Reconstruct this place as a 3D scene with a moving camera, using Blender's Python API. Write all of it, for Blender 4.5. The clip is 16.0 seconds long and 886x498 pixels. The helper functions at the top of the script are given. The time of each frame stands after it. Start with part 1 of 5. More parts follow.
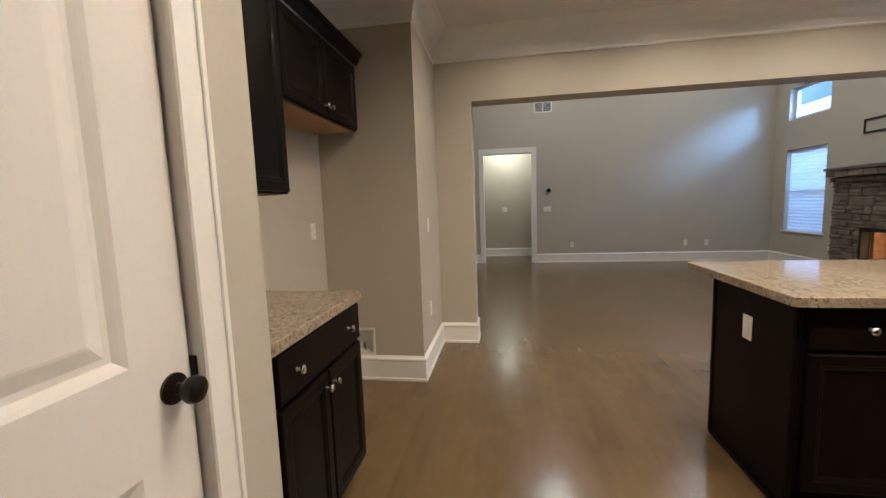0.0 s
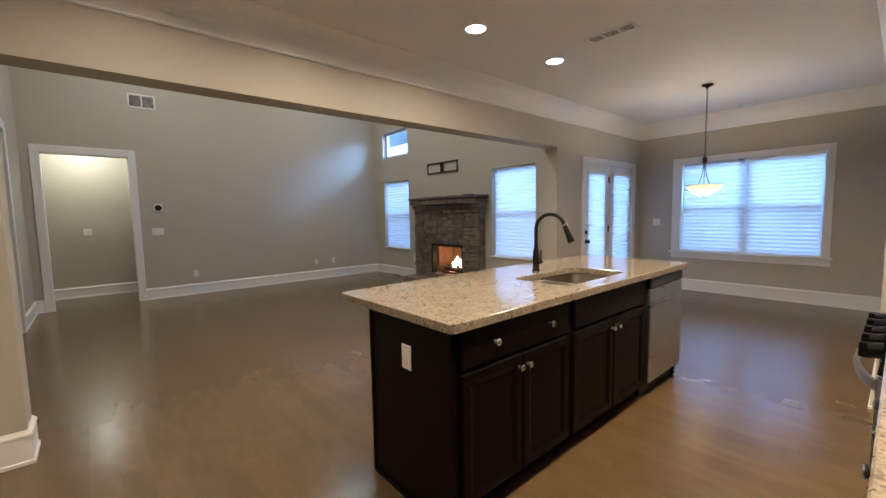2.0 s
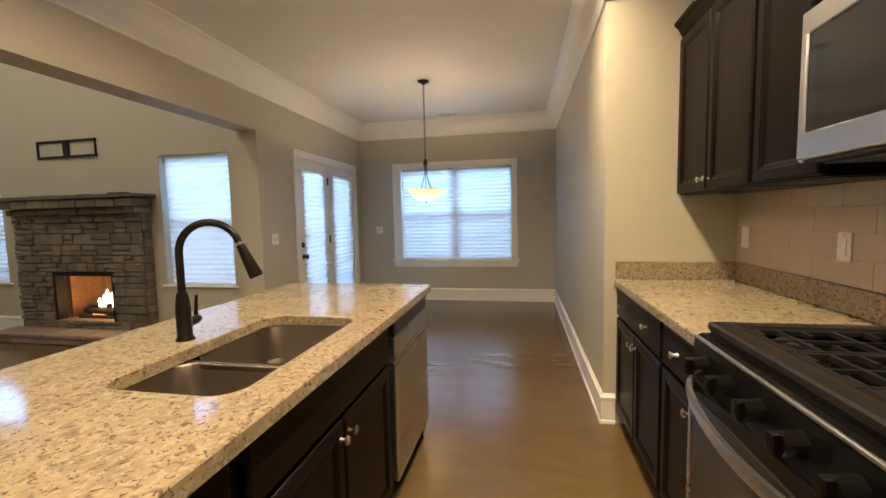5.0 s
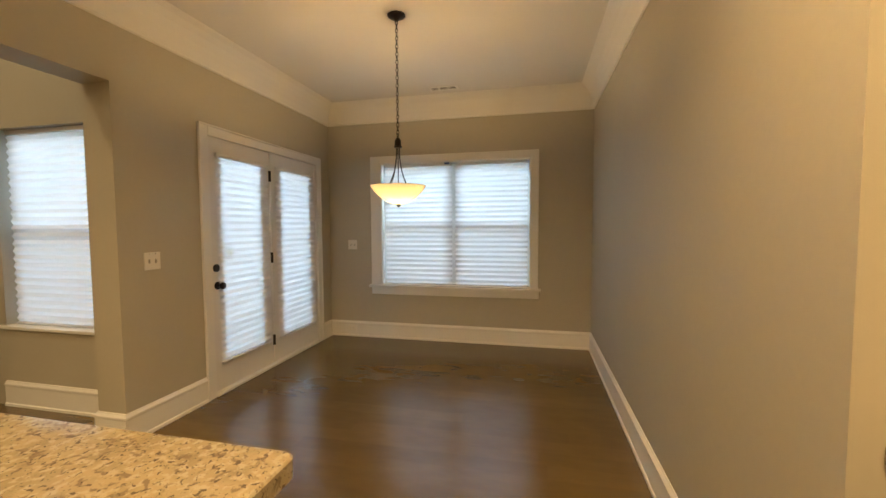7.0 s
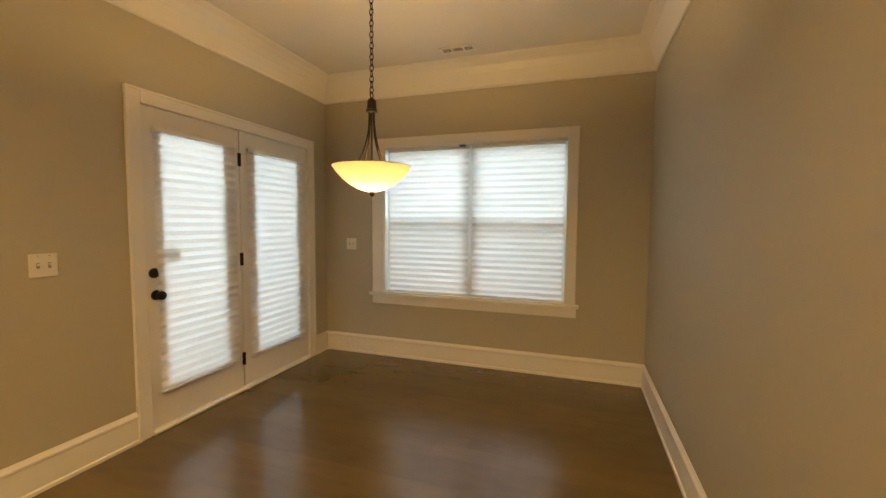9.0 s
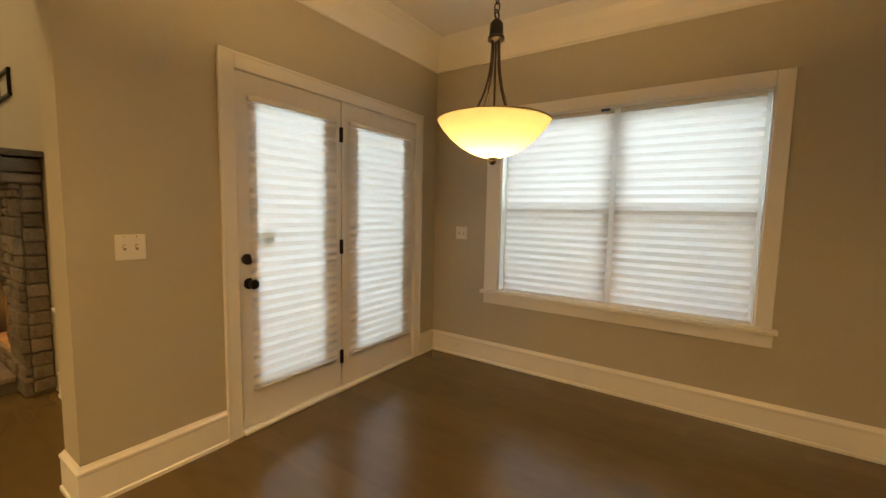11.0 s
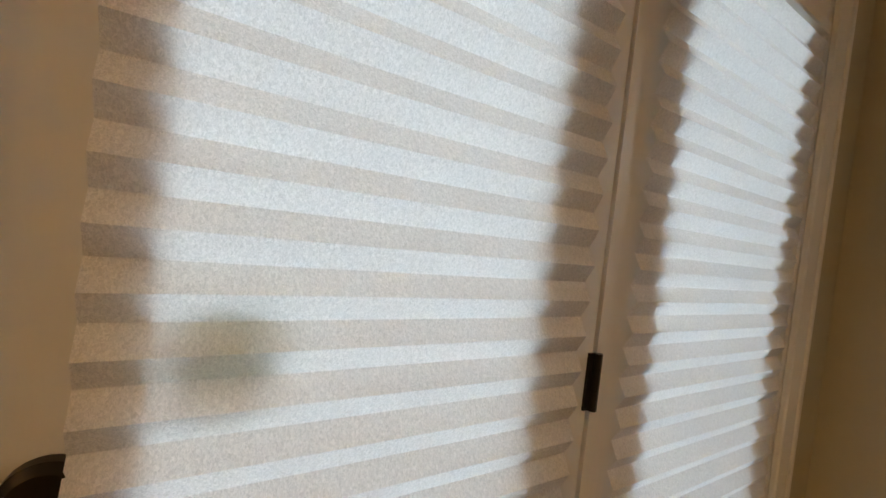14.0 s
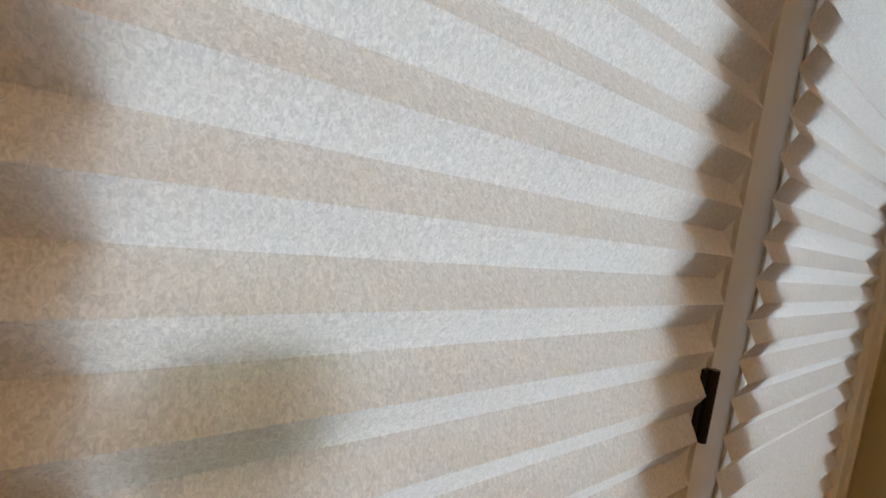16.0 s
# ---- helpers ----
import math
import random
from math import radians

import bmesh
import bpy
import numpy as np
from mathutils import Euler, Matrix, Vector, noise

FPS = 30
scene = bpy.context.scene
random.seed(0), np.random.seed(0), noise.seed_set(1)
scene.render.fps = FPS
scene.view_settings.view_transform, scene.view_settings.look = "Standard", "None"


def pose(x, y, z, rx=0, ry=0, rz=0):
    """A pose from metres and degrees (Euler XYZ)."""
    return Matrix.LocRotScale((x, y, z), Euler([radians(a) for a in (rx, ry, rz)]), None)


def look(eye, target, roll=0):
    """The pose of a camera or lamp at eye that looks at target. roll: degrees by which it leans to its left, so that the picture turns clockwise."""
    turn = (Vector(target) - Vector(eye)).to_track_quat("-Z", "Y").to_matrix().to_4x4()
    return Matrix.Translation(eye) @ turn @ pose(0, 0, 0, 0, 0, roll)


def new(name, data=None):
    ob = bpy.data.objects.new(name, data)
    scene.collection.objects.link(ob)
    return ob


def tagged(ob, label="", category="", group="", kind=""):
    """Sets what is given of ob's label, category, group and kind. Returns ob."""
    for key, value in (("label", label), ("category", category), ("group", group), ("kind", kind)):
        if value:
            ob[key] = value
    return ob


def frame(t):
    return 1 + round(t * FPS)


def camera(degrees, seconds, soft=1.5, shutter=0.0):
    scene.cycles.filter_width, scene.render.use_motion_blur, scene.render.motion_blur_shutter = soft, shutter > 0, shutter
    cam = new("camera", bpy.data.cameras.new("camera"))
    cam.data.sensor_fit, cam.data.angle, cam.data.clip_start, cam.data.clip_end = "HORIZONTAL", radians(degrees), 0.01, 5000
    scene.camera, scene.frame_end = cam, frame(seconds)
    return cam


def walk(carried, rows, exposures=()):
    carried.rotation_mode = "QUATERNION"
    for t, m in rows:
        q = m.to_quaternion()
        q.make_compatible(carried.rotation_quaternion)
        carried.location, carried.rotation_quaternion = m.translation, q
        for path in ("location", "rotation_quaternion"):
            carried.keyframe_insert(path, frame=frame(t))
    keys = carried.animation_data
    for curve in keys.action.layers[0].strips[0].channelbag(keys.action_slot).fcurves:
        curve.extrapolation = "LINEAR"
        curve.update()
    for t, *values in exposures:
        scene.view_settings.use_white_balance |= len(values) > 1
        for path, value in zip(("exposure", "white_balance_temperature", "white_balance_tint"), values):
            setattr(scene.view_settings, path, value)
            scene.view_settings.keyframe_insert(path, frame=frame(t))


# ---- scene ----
cam = camera(95.8, 16.0)
PATH = [
    (0, (1.156, 0.897, 1.301), (0.843, 2.86, 1.081), -2.0),
    (0.5, (1.168, 1.11, 1.317), (1.285, 3.097, 1.115), -1.5),
    (1, (1.216, 1.261, 1.314), (1.78, 3.17, 1.125), -1.1),
    (1.5, (1.231, 1.391, 1.322), (2.254, 3.101, 1.15), -1.1),
    (2, (1.228, 1.444, 1.331), (2.533, 2.949, 1.156), -1.1),
    (2.5, (1.236, 1.473, 1.323), (2.687, 2.834, 1.123), -0.7),
    (3, (1.263, 1.486, 1.312), (2.808, 2.735, 1.086), -0.8),
    (3.5, (1.398, 1.58, 1.292), (3.053, 2.676, 1.056), -1.1),
    (4, (1.694, 1.758, 1.314), (3.484, 2.628, 1.115), -1.1),
    (4.5, (2.039, 1.921, 1.309), (3.939, 2.516, 1.128), -1.6),
    (5, (2.426, 2.008, 1.316), (4.381, 2.395, 1.154), -1.3),
    (7.5, (4.436, 2.113, 1.335), (6.375, 2.594, 1.245), 0.1),
    (8, (4.71, 2.085, 1.338), (6.635, 2.621, 1.255), 0.2),
    (8.5, (4.87, 2.065, 1.341), (6.779, 2.652, 1.237), 0.3),
    (11, (5.517, 2.393, 1.304), (7.167, 3.508, 1.119), 1.2),
    (11.5, (5.781, 2.627, 1.267), (7.260, 3.962, 1.088), 1.4),
    (12, (6.061, 2.918, 1.270), (7.379, 4.412, 1.089), 0.6),
    (12.5, (6.304, 3.263, 1.269), (7.444, 4.898, 1.103), 0.7),
    (13, (6.527, 3.617, 1.267), (7.631, 5.279, 1.126), 0.9),
    (13.5, (6.721, 3.910, 1.260), (7.768, 5.610, 1.153), 2.1),
    (14, (6.849, 4.115, 1.266), (7.880, 5.827, 1.204), 6.3),
    (14.5, (6.866, 4.276, 1.243), (7.960, 5.945, 1.111), 8.6),
    (15, (6.853, 4.323, 1.244), (7.934, 5.996, 1.056), 8.6),
    (15.5, (6.848, 4.329, 1.227), (7.989, 5.963, 1.058), 9.0),
    (16, (6.844, 4.334, 1.248), (7.958, 5.987, 1.082), 7.8),
]
EXPOSURES = [(0, 4.88, 3980, 8), (0.8, 5.06, 4150, 8), (1.5, 4.82, 4100, 9), (4, 4.84, 3980, 6), (5, 4.9, 4600, 4), (7.5, 4.74, 6200, 2), (8.5, 4.78, 6850, 2), (11, 4.7, 7400, 4), (13.2, 4.52, 6750, 5), (14.6, 4.18, 6750, 9), (16, 4.1, 7050, 11)]
walk(cam, [(t, look(eye, target, roll)) for t, eye, target, roll in PATH], EXPOSURES)

# ---- world and light ----
world = bpy.data.worlds.new("sky")
scene.world = world
world.use_nodes = True
wn = world.node_tree.nodes
sky = wn.new("ShaderNodeTexSky")
sky.sky_type, sky.sun_disc = "NISHITA", False
sky.sun_elevation, sky.sun_rotation = radians(38), radians(215)
wn["Background"].inputs["Strength"].default_value = 0.06
world.node_tree.links.new(sky.outputs[0], wn["Background"].inputs["Color"])
sun = new("sun", bpy.data.lights.new("sun", "SUN"))
sun.data.energy, sun.data.angle, sun.data.color = 0.6, radians(10), (1.0, 0.94, 0.86)
sun.matrix_basis = look((-20, -28, 27), (0, 0, 0))

CEIL = 2.78
# the two at x 1.435 are added, unseen, to brighten door and alcove
CANS = [(2.52, 3.74), (3.605, 3.74), (4.69, 3.74), (1.435, 3.74), (1.435, 1.9), (2.52, 1.9), (3.605, 1.9), (4.69, 1.9)]
LIVC = 4.7
# added unseen ceiling lamps that fill the living room with warm light
LIVING_FILLS = [(x, y) for y in (6.0, 8.2) for x in (2.0, 4.6)]
WARM = (1.0, 0.59, 0.24)


def lamp(name, kind, place, watts, color=WARM, size=0.1, spread=180):
    ob = new(name, bpy.data.lights.new(name, kind))
    ob.location, ob.data.energy, ob.data.color = place, watts, color
    if kind == "AREA":
        ob.data.shape, ob.data.size, ob.data.spread = "DISK", size, radians(spread)
    else:
        ob.data.shadow_soft_size = size
    return ob


for x, y in CANS:
    lamp("can_light", "AREA", (x, y, CEIL - 0.012), (0.66 if y > 3 else 1.25) * ((0.3 if y > 3 else 1.15) if x > 4.6 else 0.75 if x < 1.5 else 1), WARM, 0.13, 158)
for x, y in LIVING_FILLS:
    lamp("living_fill_light", "AREA", (x, y, LIVC - 0.012), 1.15, (1.0, 0.68, 0.36), 0.16)
lamp("pendant_bulb_light", "POINT", (6.775, 3.045, 1.548), 1.65, WARM, 0.03)
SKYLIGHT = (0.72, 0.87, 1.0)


def sky_stand_in(name, watts, place, target, size, size_y=0.0, spread=180):
    """An added area lamp outside a window, standing in for the open sky."""
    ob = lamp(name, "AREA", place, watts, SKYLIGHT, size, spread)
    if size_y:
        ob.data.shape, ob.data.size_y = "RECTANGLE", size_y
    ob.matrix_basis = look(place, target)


# the transom lamp is aimed to lay the slanting patch on the far wall
sky_stand_in("transom_sky_light", 0.28, (7.52, 7.87, 3.52), (6.37, 8.77, 2.87), 0.45, spread=70)
sky_stand_in("nook_sky_light", 2.05, (9.65, 3.02, 1.90), (8.60, 3.02, 1.30), 1.75, 1.4)
sky_stand_in("porch_sky_light", 3.2, (7.62, 6.20, 1.80), (7.62, 4.56, 1.05), 2.1, 2.2)
sky_stand_in("living_sky_light", 0.85, (7.35, 8.77, 2.05), (6.35, 8.77, 1.30), 0.95, 1.4)
sky_stand_in("living_sky_light", 0.85, (7.35, 5.53, 2.05), (6.35, 5.53, 1.30), 0.9, 1.4)
lamp("hall_light", "POINT", (1.15, 10.15, 2.55), 1.5, (1.0, 0.72, 0.36), 0.14)
lamp("fire_light", "POINT", (6.34, 6.95, 0.36), 1.1, (1.0, 0.36, 0.05), 0.07)


# ---- materials ----
def links(m):
    return m.node_tree.links.new


def material(name, color, rough=0.5, metal=0.0, second=None, scale=6.0, fine=60.0, amount=0.5, bump=0.0, bump_scale=120.0, rough_var=0.08, random=0.0, stretch=(1, 1, 1), spec=0.5, island=False):
    """Principled surface with colour drift at two scales, fine relief and uneven gloss."""
    m = bpy.data.materials.new(name)
    m.use_nodes = True
    n, ln = m.node_tree.nodes, links(m)
    p = n["Principled BSDF"]
    p.inputs["Metallic"].default_value = metal
    p.inputs["Specular IOR Level"].default_value = spec
    geo = n.new("ShaderNodeNewGeometry")
    mp = n.new("ShaderNodeMapping")
    mp.inputs["Scale"].default_value = stretch
    ln(geo.outputs["Position"], mp.inputs["Vector"])
    big, small = n.new("ShaderNodeTexNoise"), n.new("ShaderNodeTexNoise")
    big.inputs["Scale"].default_value, small.inputs["Scale"].default_value = scale, fine
    big.inputs["Detail"].default_value, small.inputs["Detail"].default_value = 3, 3
    for t in (big, small):
        ln(mp.outputs[0], t.inputs["Vector"])
    add = n.new("ShaderNodeMath")
    add.operation = "MULTIPLY_ADD"
    add.inputs[1].default_value = 0.5
    ln(small.outputs["Fac"], add.inputs[0])
    half = n.new("ShaderNodeMath")
    half.operation = "MULTIPLY"
    half.inputs[1].default_value = 0.5
    ln(big.outputs["Fac"], half.inputs[0])
    ln(half.outputs[0], add.inputs[2])
    ramp = n.new("ShaderNodeMapRange")
    ramp.inputs["From Min"].default_value, ramp.inputs["From Max"].default_value = 0.35, 0.65
    ramp.inputs["To Max"].default_value = amount
    ln(add.outputs[0], ramp.inputs["Value"])
    mix = n.new("ShaderNodeMix")
    mix.data_type = "RGBA"
    second = second or tuple(c * 0.86 for c in color)
    mix.inputs["A"].default_value, mix.inputs["B"].default_value = (*color, 1), (*second, 1)
    ln(ramp.outputs[0], mix.inputs["Factor"])
    out = mix.outputs["Result"]
    if random:
        info = n.new("ShaderNodeObjectInfo")
        hsv = n.new("ShaderNodeHueSaturation")
        val = n.new("ShaderNodeMapRange")
        val.inputs["To Min"].default_value, val.inputs["To Max"].default_value = 1 - random, 1 + random
        ln(geo.outputs["Random Per Island"] if island else info.outputs["Random"], val.inputs["Value"])
        ln(val.outputs[0], hsv.inputs["Value"])
        ln(out, hsv.inputs["Color"])
        out = hsv.outputs[0]
    ln(out, p.inputs["Base Color"])
    rr = n.new("ShaderNodeMapRange")
    rr.inputs["To Min"].default_value, rr.inputs["To Max"].default_value = max(0.02, rough - rough_var), min(1, rough + rough_var)
    ln(big.outputs["Fac"], rr.inputs["Value"])
    ln(rr.outputs[0], p.inputs["Roughness"])
    if bump:
        tex = n.new("ShaderNodeTexNoise")
        tex.inputs["Scale"].default_value, tex.inputs["Detail"].default_value = bump_scale, 4
        ln(mp.outputs[0], tex.inputs["Vector"])
        b = n.new("ShaderNodeBump")
        b.inputs["Strength"].default_value, b.inputs["Distance"].default_value = bump, 0.002
        ln(tex.outputs["Fac"], b.inputs["Height"])
        ln(b.outputs[0], p.inputs["Normal"])
    return m


def glow(name, color, strength):
    m = bpy.data.materials.new(name)
    m.use_nodes = True
    p = m.node_tree.nodes["Principled BSDF"]
    p.inputs["Base Color"].default_value = (0.8, 0.8, 0.8, 1)
    p.inputs["Emission Color"].default_value, p.inputs["Emission Strength"].default_value = (*color, 1), strength
    return m


PAINT = material("greige_wall_paint", (0.465, 0.43, 0.342), 0.62, second=(0.435, 0.40, 0.318), scale=1.5, fine=40, bump=0.12, bump_scale=260)
CEILING = material("ceiling_paint", (0.72, 0.70, 0.66), 0.8, second=(0.68, 0.66, 0.62), scale=1.2, fine=60, bump=0.1, bump_scale=300)
TRIM = material("white_trim_paint", (0.78, 0.76, 0.71), 0.35, second=(0.74, 0.72, 0.67), scale=3, fine=50, bump=0.03, bump_scale=90)
DOORP = material("white_door_paint", (0.76, 0.73, 0.68), 0.33, second=(0.72, 0.69, 0.64), scale=4, fine=90, bump=0.05, bump_scale=60, stretch=(1, 1, 0.12))
# ivory plastic darkened: the shade round the toggles is in the colour
SLOT_SHADE = material("shaded_plastic_slot", (0.30, 0.27, 0.22), 0.5, scale=20, amount=0.2)
PLATE = material("ivory_plastic", (0.78, 0.75, 0.68), 0.3, scale=20, amount=0.2)
CAB = material("espresso_stained_wood", (0.0062, 0.0040, 0.0027), 0.34, spec=0.09, second=(0.0038, 0.0025, 0.0019), scale=5, fine=45, amount=0.9, bump=0.06, bump_scale=70, stretch=(1, 1, 0.1))
CABIN = material("cabinet_underside_maple", (0.42, 0.23, 0.09), 0.5, second=(0.34, 0.18, 0.07), scale=4, fine=50, stretch=(1, 0.1, 1))
NICKEL = material("brushed_nickel", (0.62, 0.58, 0.52), 0.27, 1.0, scale=30, fine=300, amount=0.3)
STEEL = material("stainless_steel", (0.60, 0.60, 0.60), 0.30, 1.0, scale=3, fine=140, amount=0.4, bump=0.01, bump_scale=40, stretch=(0.1, 1, 14))
SINK = material("satin_sink_steel", (0.25, 0.22, 0.18), 0.32, 1.0, scale=5, fine=160, amount=0.4, stretch=(1, 1, 0.2))
BLACK = material("black_enamel", (0.004, 0.004, 0.004), 0.14, spec=0.16, scale=8, amount=0.4)
IRON = material("cast_iron", (0.009, 0.0085, 0.0085), 0.5, spec=0.3, scale=30, amount=0.5, bump=0.3, bump_scale=300)
GRATE = material("satin_black_grate", (0.012, 0.010, 0.009), 0.30, spec=0.4, scale=20, fine=200, amount=0.5)
BRONZE = material("oil_rubbed_bronze", (0.018, 0.013, 0.010), 0.34, 0.6, scale=20, fine=120, amount=0.6)
GLASSB = material("smoked_oven_glass", (0.020, 0.020, 0.021), 0.06, scale=4, amount=0.3, rough_var=0.03)
PLASTICB = material("black_plastic", (0.010, 0.010, 0.010), 0.35, spec=0.35, scale=30, amount=0.4)
GROUT = material("tile_grout", (0.46, 0.395, 0.295), 0.85, fine=200)
TILE = material("glazed_beige_tile", (0.50, 0.43, 0.33), 0.16, second=(0.45, 0.385, 0.29), scale=8, fine=60, random=0.025, rough_var=0.05)
SUBFLOOR = material("floor_joint", (0.05, 0.035, 0.022), 0.7)
FLOOR = material("dark_oak_plank", (0.130, 0.087, 0.031), 0.21, second=(0.102, 0.067, 0.024), scale=3.0, fine=16, amount=0.8, bump=0.025, bump_scale=9, rough_var=0.06, random=0.07, spec=0.7, stretch=(1, 0.30, 1))
FLOOR_FAR = material("dark_oak_plank_far", (0.130, 0.087, 0.031), 0.21, second=(0.102, 0.067, 0.024), scale=3.0, fine=16, amount=0.8, bump=0.025, bump_scale=9, rough_var=0.06, random=0.07, spec=0.7, stretch=(1, 0.30, 1), island=True)
SCREEN_GLASS = material("dark_display_glass", (0.010, 0.011, 0.013), 0.1)
STONE = material("stacked_ledge_stone", (0.205, 0.170, 0.122), 0.85, second=(0.115, 0.094, 0.068), scale=9, fine=70, amount=1.0, bump=0.8, bump_scale=60, random=0.27)
MORTAR = material("stone_mortar", (0.110, 0.096, 0.076), 0.95, fine=90, bump=0.5)
HEARTH = material("hearth_flagstone", (0.27, 0.20, 0.145), 0.75, second=(0.17, 0.13, 0.10), scale=5, fine=50, amount=1.0, bump=0.5, bump_scale=50, random=0.15)
FIREBRICK = material("firebox_panel", (0.30, 0.19, 0.10), 0.9, second=(0.13, 0.085, 0.055), scale=5, fine=40, amount=0.8, bump=0.4)
LOG = material("charred_log", (0.020, 0.014, 0.010), 0.9, second=(0.05, 0.035, 0.025), scale=12, fine=80, amount=0.7, bump=0.8, bump_scale=90)
VINYL = material("white_vinyl_sash", (0.74, 0.74, 0.72), 0.4, amount=0.2)
# shade of the open duct as a dark colour, for the register backing
DUCT_SHADE = material("vent_duct_shade", (0.05, 0.045, 0.04), 0.7)
BLUE = material("blue_tape", (0.03, 0.07, 0.22), 0.5)
GRASS = material("lawn", (0.06, 0.10, 0.03), 0.9, second=(0.10, 0.11, 0.05), scale=0.8, fine=20, amount=1.0)
SHINGLE = material("grey_shingle", (0.50, 0.54, 0.56), 0.9, fine=20, scale=2)
SIDING = material("pale_siding", (0.42, 0.45, 0.44), 0.7, fine=30)
CONC = material("porch_concrete", (0.12, 0.115, 0.105), 0.85, fine=40, bump=0.3)
FLAME = glow("gas_flame", (1.0, 0.52, 0.16), 0.9)
EMBER = glow("glowing_ember", (1.0, 0.22, 0.03), 0.1)
LENS = glow("can_lens", (1.0, 0.80, 0.55), 0.5)


def granite():
    m = bpy.data.materials.new("speckled_granite")
    m.use_nodes = True
    n, ln = m.node_tree.nodes, links(m)
    p = n["Principled BSDF"]
    geo = n.new("ShaderNodeNewGeometry")

    def ramp(tex, lo, hi):
        r = n.new("ShaderNodeMapRange")
        r.inputs["From Min"].default_value, r.inputs["From Max"].default_value = lo, hi
        ln(tex, r.inputs["Value"])
        return r.outputs[0]

    def noise_tex(s, d=2.0, dist=0.0):
        t = n.new("ShaderNodeTexNoise")
        t.inputs["Scale"].default_value, t.inputs["Detail"].default_value, t.inputs["Distortion"].default_value = s, d, dist
        ln(geo.outputs["Position"], t.inputs["Vector"])
        return t.outputs["Fac"]

    def over(below, color, fac):
        x = n.new("ShaderNodeMix")
        x.data_type = "RGBA"
        if isinstance(below, tuple):
            x.inputs["A"].default_value = (*below, 1)
        else:
            ln(below, x.inputs["A"])
        x.inputs["B"].default_value = (*color, 1)
        ln(fac, x.inputs["Factor"])
        return x.outputs["Result"]

    c = over((0.300, 0.246, 0.152), (0.235, 0.190, 0.118), ramp(noise_tex(14, 4, 0.5), 0.42, 0.66))
    c = over(c, (0.335, 0.290, 0.205), ramp(noise_tex(60, 3), 0.50, 0.60))
    c = over(c, (0.185, 0.142, 0.094), ramp(noise_tex(50, 4, 0.6), 0.57, 0.64))
    c = over(c, (0.112, 0.088, 0.066), ramp(noise_tex(82, 4, 0.8), 0.60, 0.635))
    c = over(c, (0.060, 0.050, 0.042), ramp(noise_tex(190, 3, 0.3), 0.67, 0.71))
    ln(c, p.inputs["Base Color"])
    p.inputs["Roughness"].default_value = 0.09
    return m


def fabric():
    """Pleated paper-like shade cloth that lets daylight through."""
    m = bpy.data.materials.new("pleated_shade_cloth")
    m.use_nodes = True
    n, ln = m.node_tree.nodes, links(m)
    n.remove(n["Principled BSDF"])
    geo = n.new("ShaderNodeNewGeometry")
    mp = n.new("ShaderNodeMapping")
    mp.inputs["Scale"].default_value = (1, 1, 0.5)
    ln(geo.outputs["Position"], mp.inputs["Vector"])
    fib = n.new("ShaderNodeTexNoise")
    fib.inputs["Scale"].default_value, fib.inputs["Detail"].default_value, fib.inputs["Distortion"].default_value = 420, 3, 1.2
    ln(mp.outputs[0], fib.inputs["Vector"])
    mr = n.new("ShaderNodeMapRange")
    mr.inputs["From Min"].default_value, mr.inputs["From Max"].default_value = 0.3, 0.7
    mr.inputs["To Min"].default_value, mr.inputs["To Max"].default_value = 0.72, 1.0
    ln(fib.outputs["Fac"], mr.inputs["Value"])
    col = n.new("ShaderNodeMix")
    col.data_type = "RGBA"
    col.blend_type = "MULTIPLY"
    col.inputs["Factor"].default_value = 1
    col.inputs["A"].default_value = (0.94, 0.915, 0.90, 1)
    ln(mr.outputs[0], col.inputs["B"])
    d, t, mix = n.new("ShaderNodeBsdfDiffuse"), n.new("ShaderNodeBsdfTranslucent"), n.new("ShaderNodeMixShader")
    ln(col.outputs["Result"], d.inputs["Color"])
    ln(col.outputs["Result"], t.inputs["Color"])
    mix.inputs["Fac"].default_value = 0.26
    ln(d.outputs[0], mix.inputs[1])
    ln(t.outputs[0], mix.inputs[2])
    ln(mix.outputs[0], n["Material Output"].inputs["Surface"])
    return m


def clear_glass():
    m = bpy.data.materials.new("window_glass")
    m.use_nodes = True
    p = m.node_tree.nodes["Principled BSDF"]
    p.inputs["Transmission Weight"].default_value, p.inputs["Roughness"].default_value, p.inputs["IOR"].default_value = 1.0, 0.0, 1.45
    return m


def insect_screen():
    m = bpy.data.materials.new("insect_screen_mesh")
    m.use_nodes = True
    n, ln = m.node_tree.nodes, links(m)
    d, t, mix = n.new("ShaderNodeBsdfDiffuse"), n.new("ShaderNodeBsdfTransparent"), n.new("ShaderNodeMixShader")
    d.inputs["Color"].default_value = (0.05, 0.05, 0.05, 1)
    mix.inputs["Fac"].default_value = 0.80
    n.remove(n["Principled BSDF"])
    ln(d.outputs[0], mix.inputs[1])
    ln(t.outputs[0], mix.inputs[2])
    ln(mix.outputs[0], n["Material Output"].inputs["Surface"])
    return m


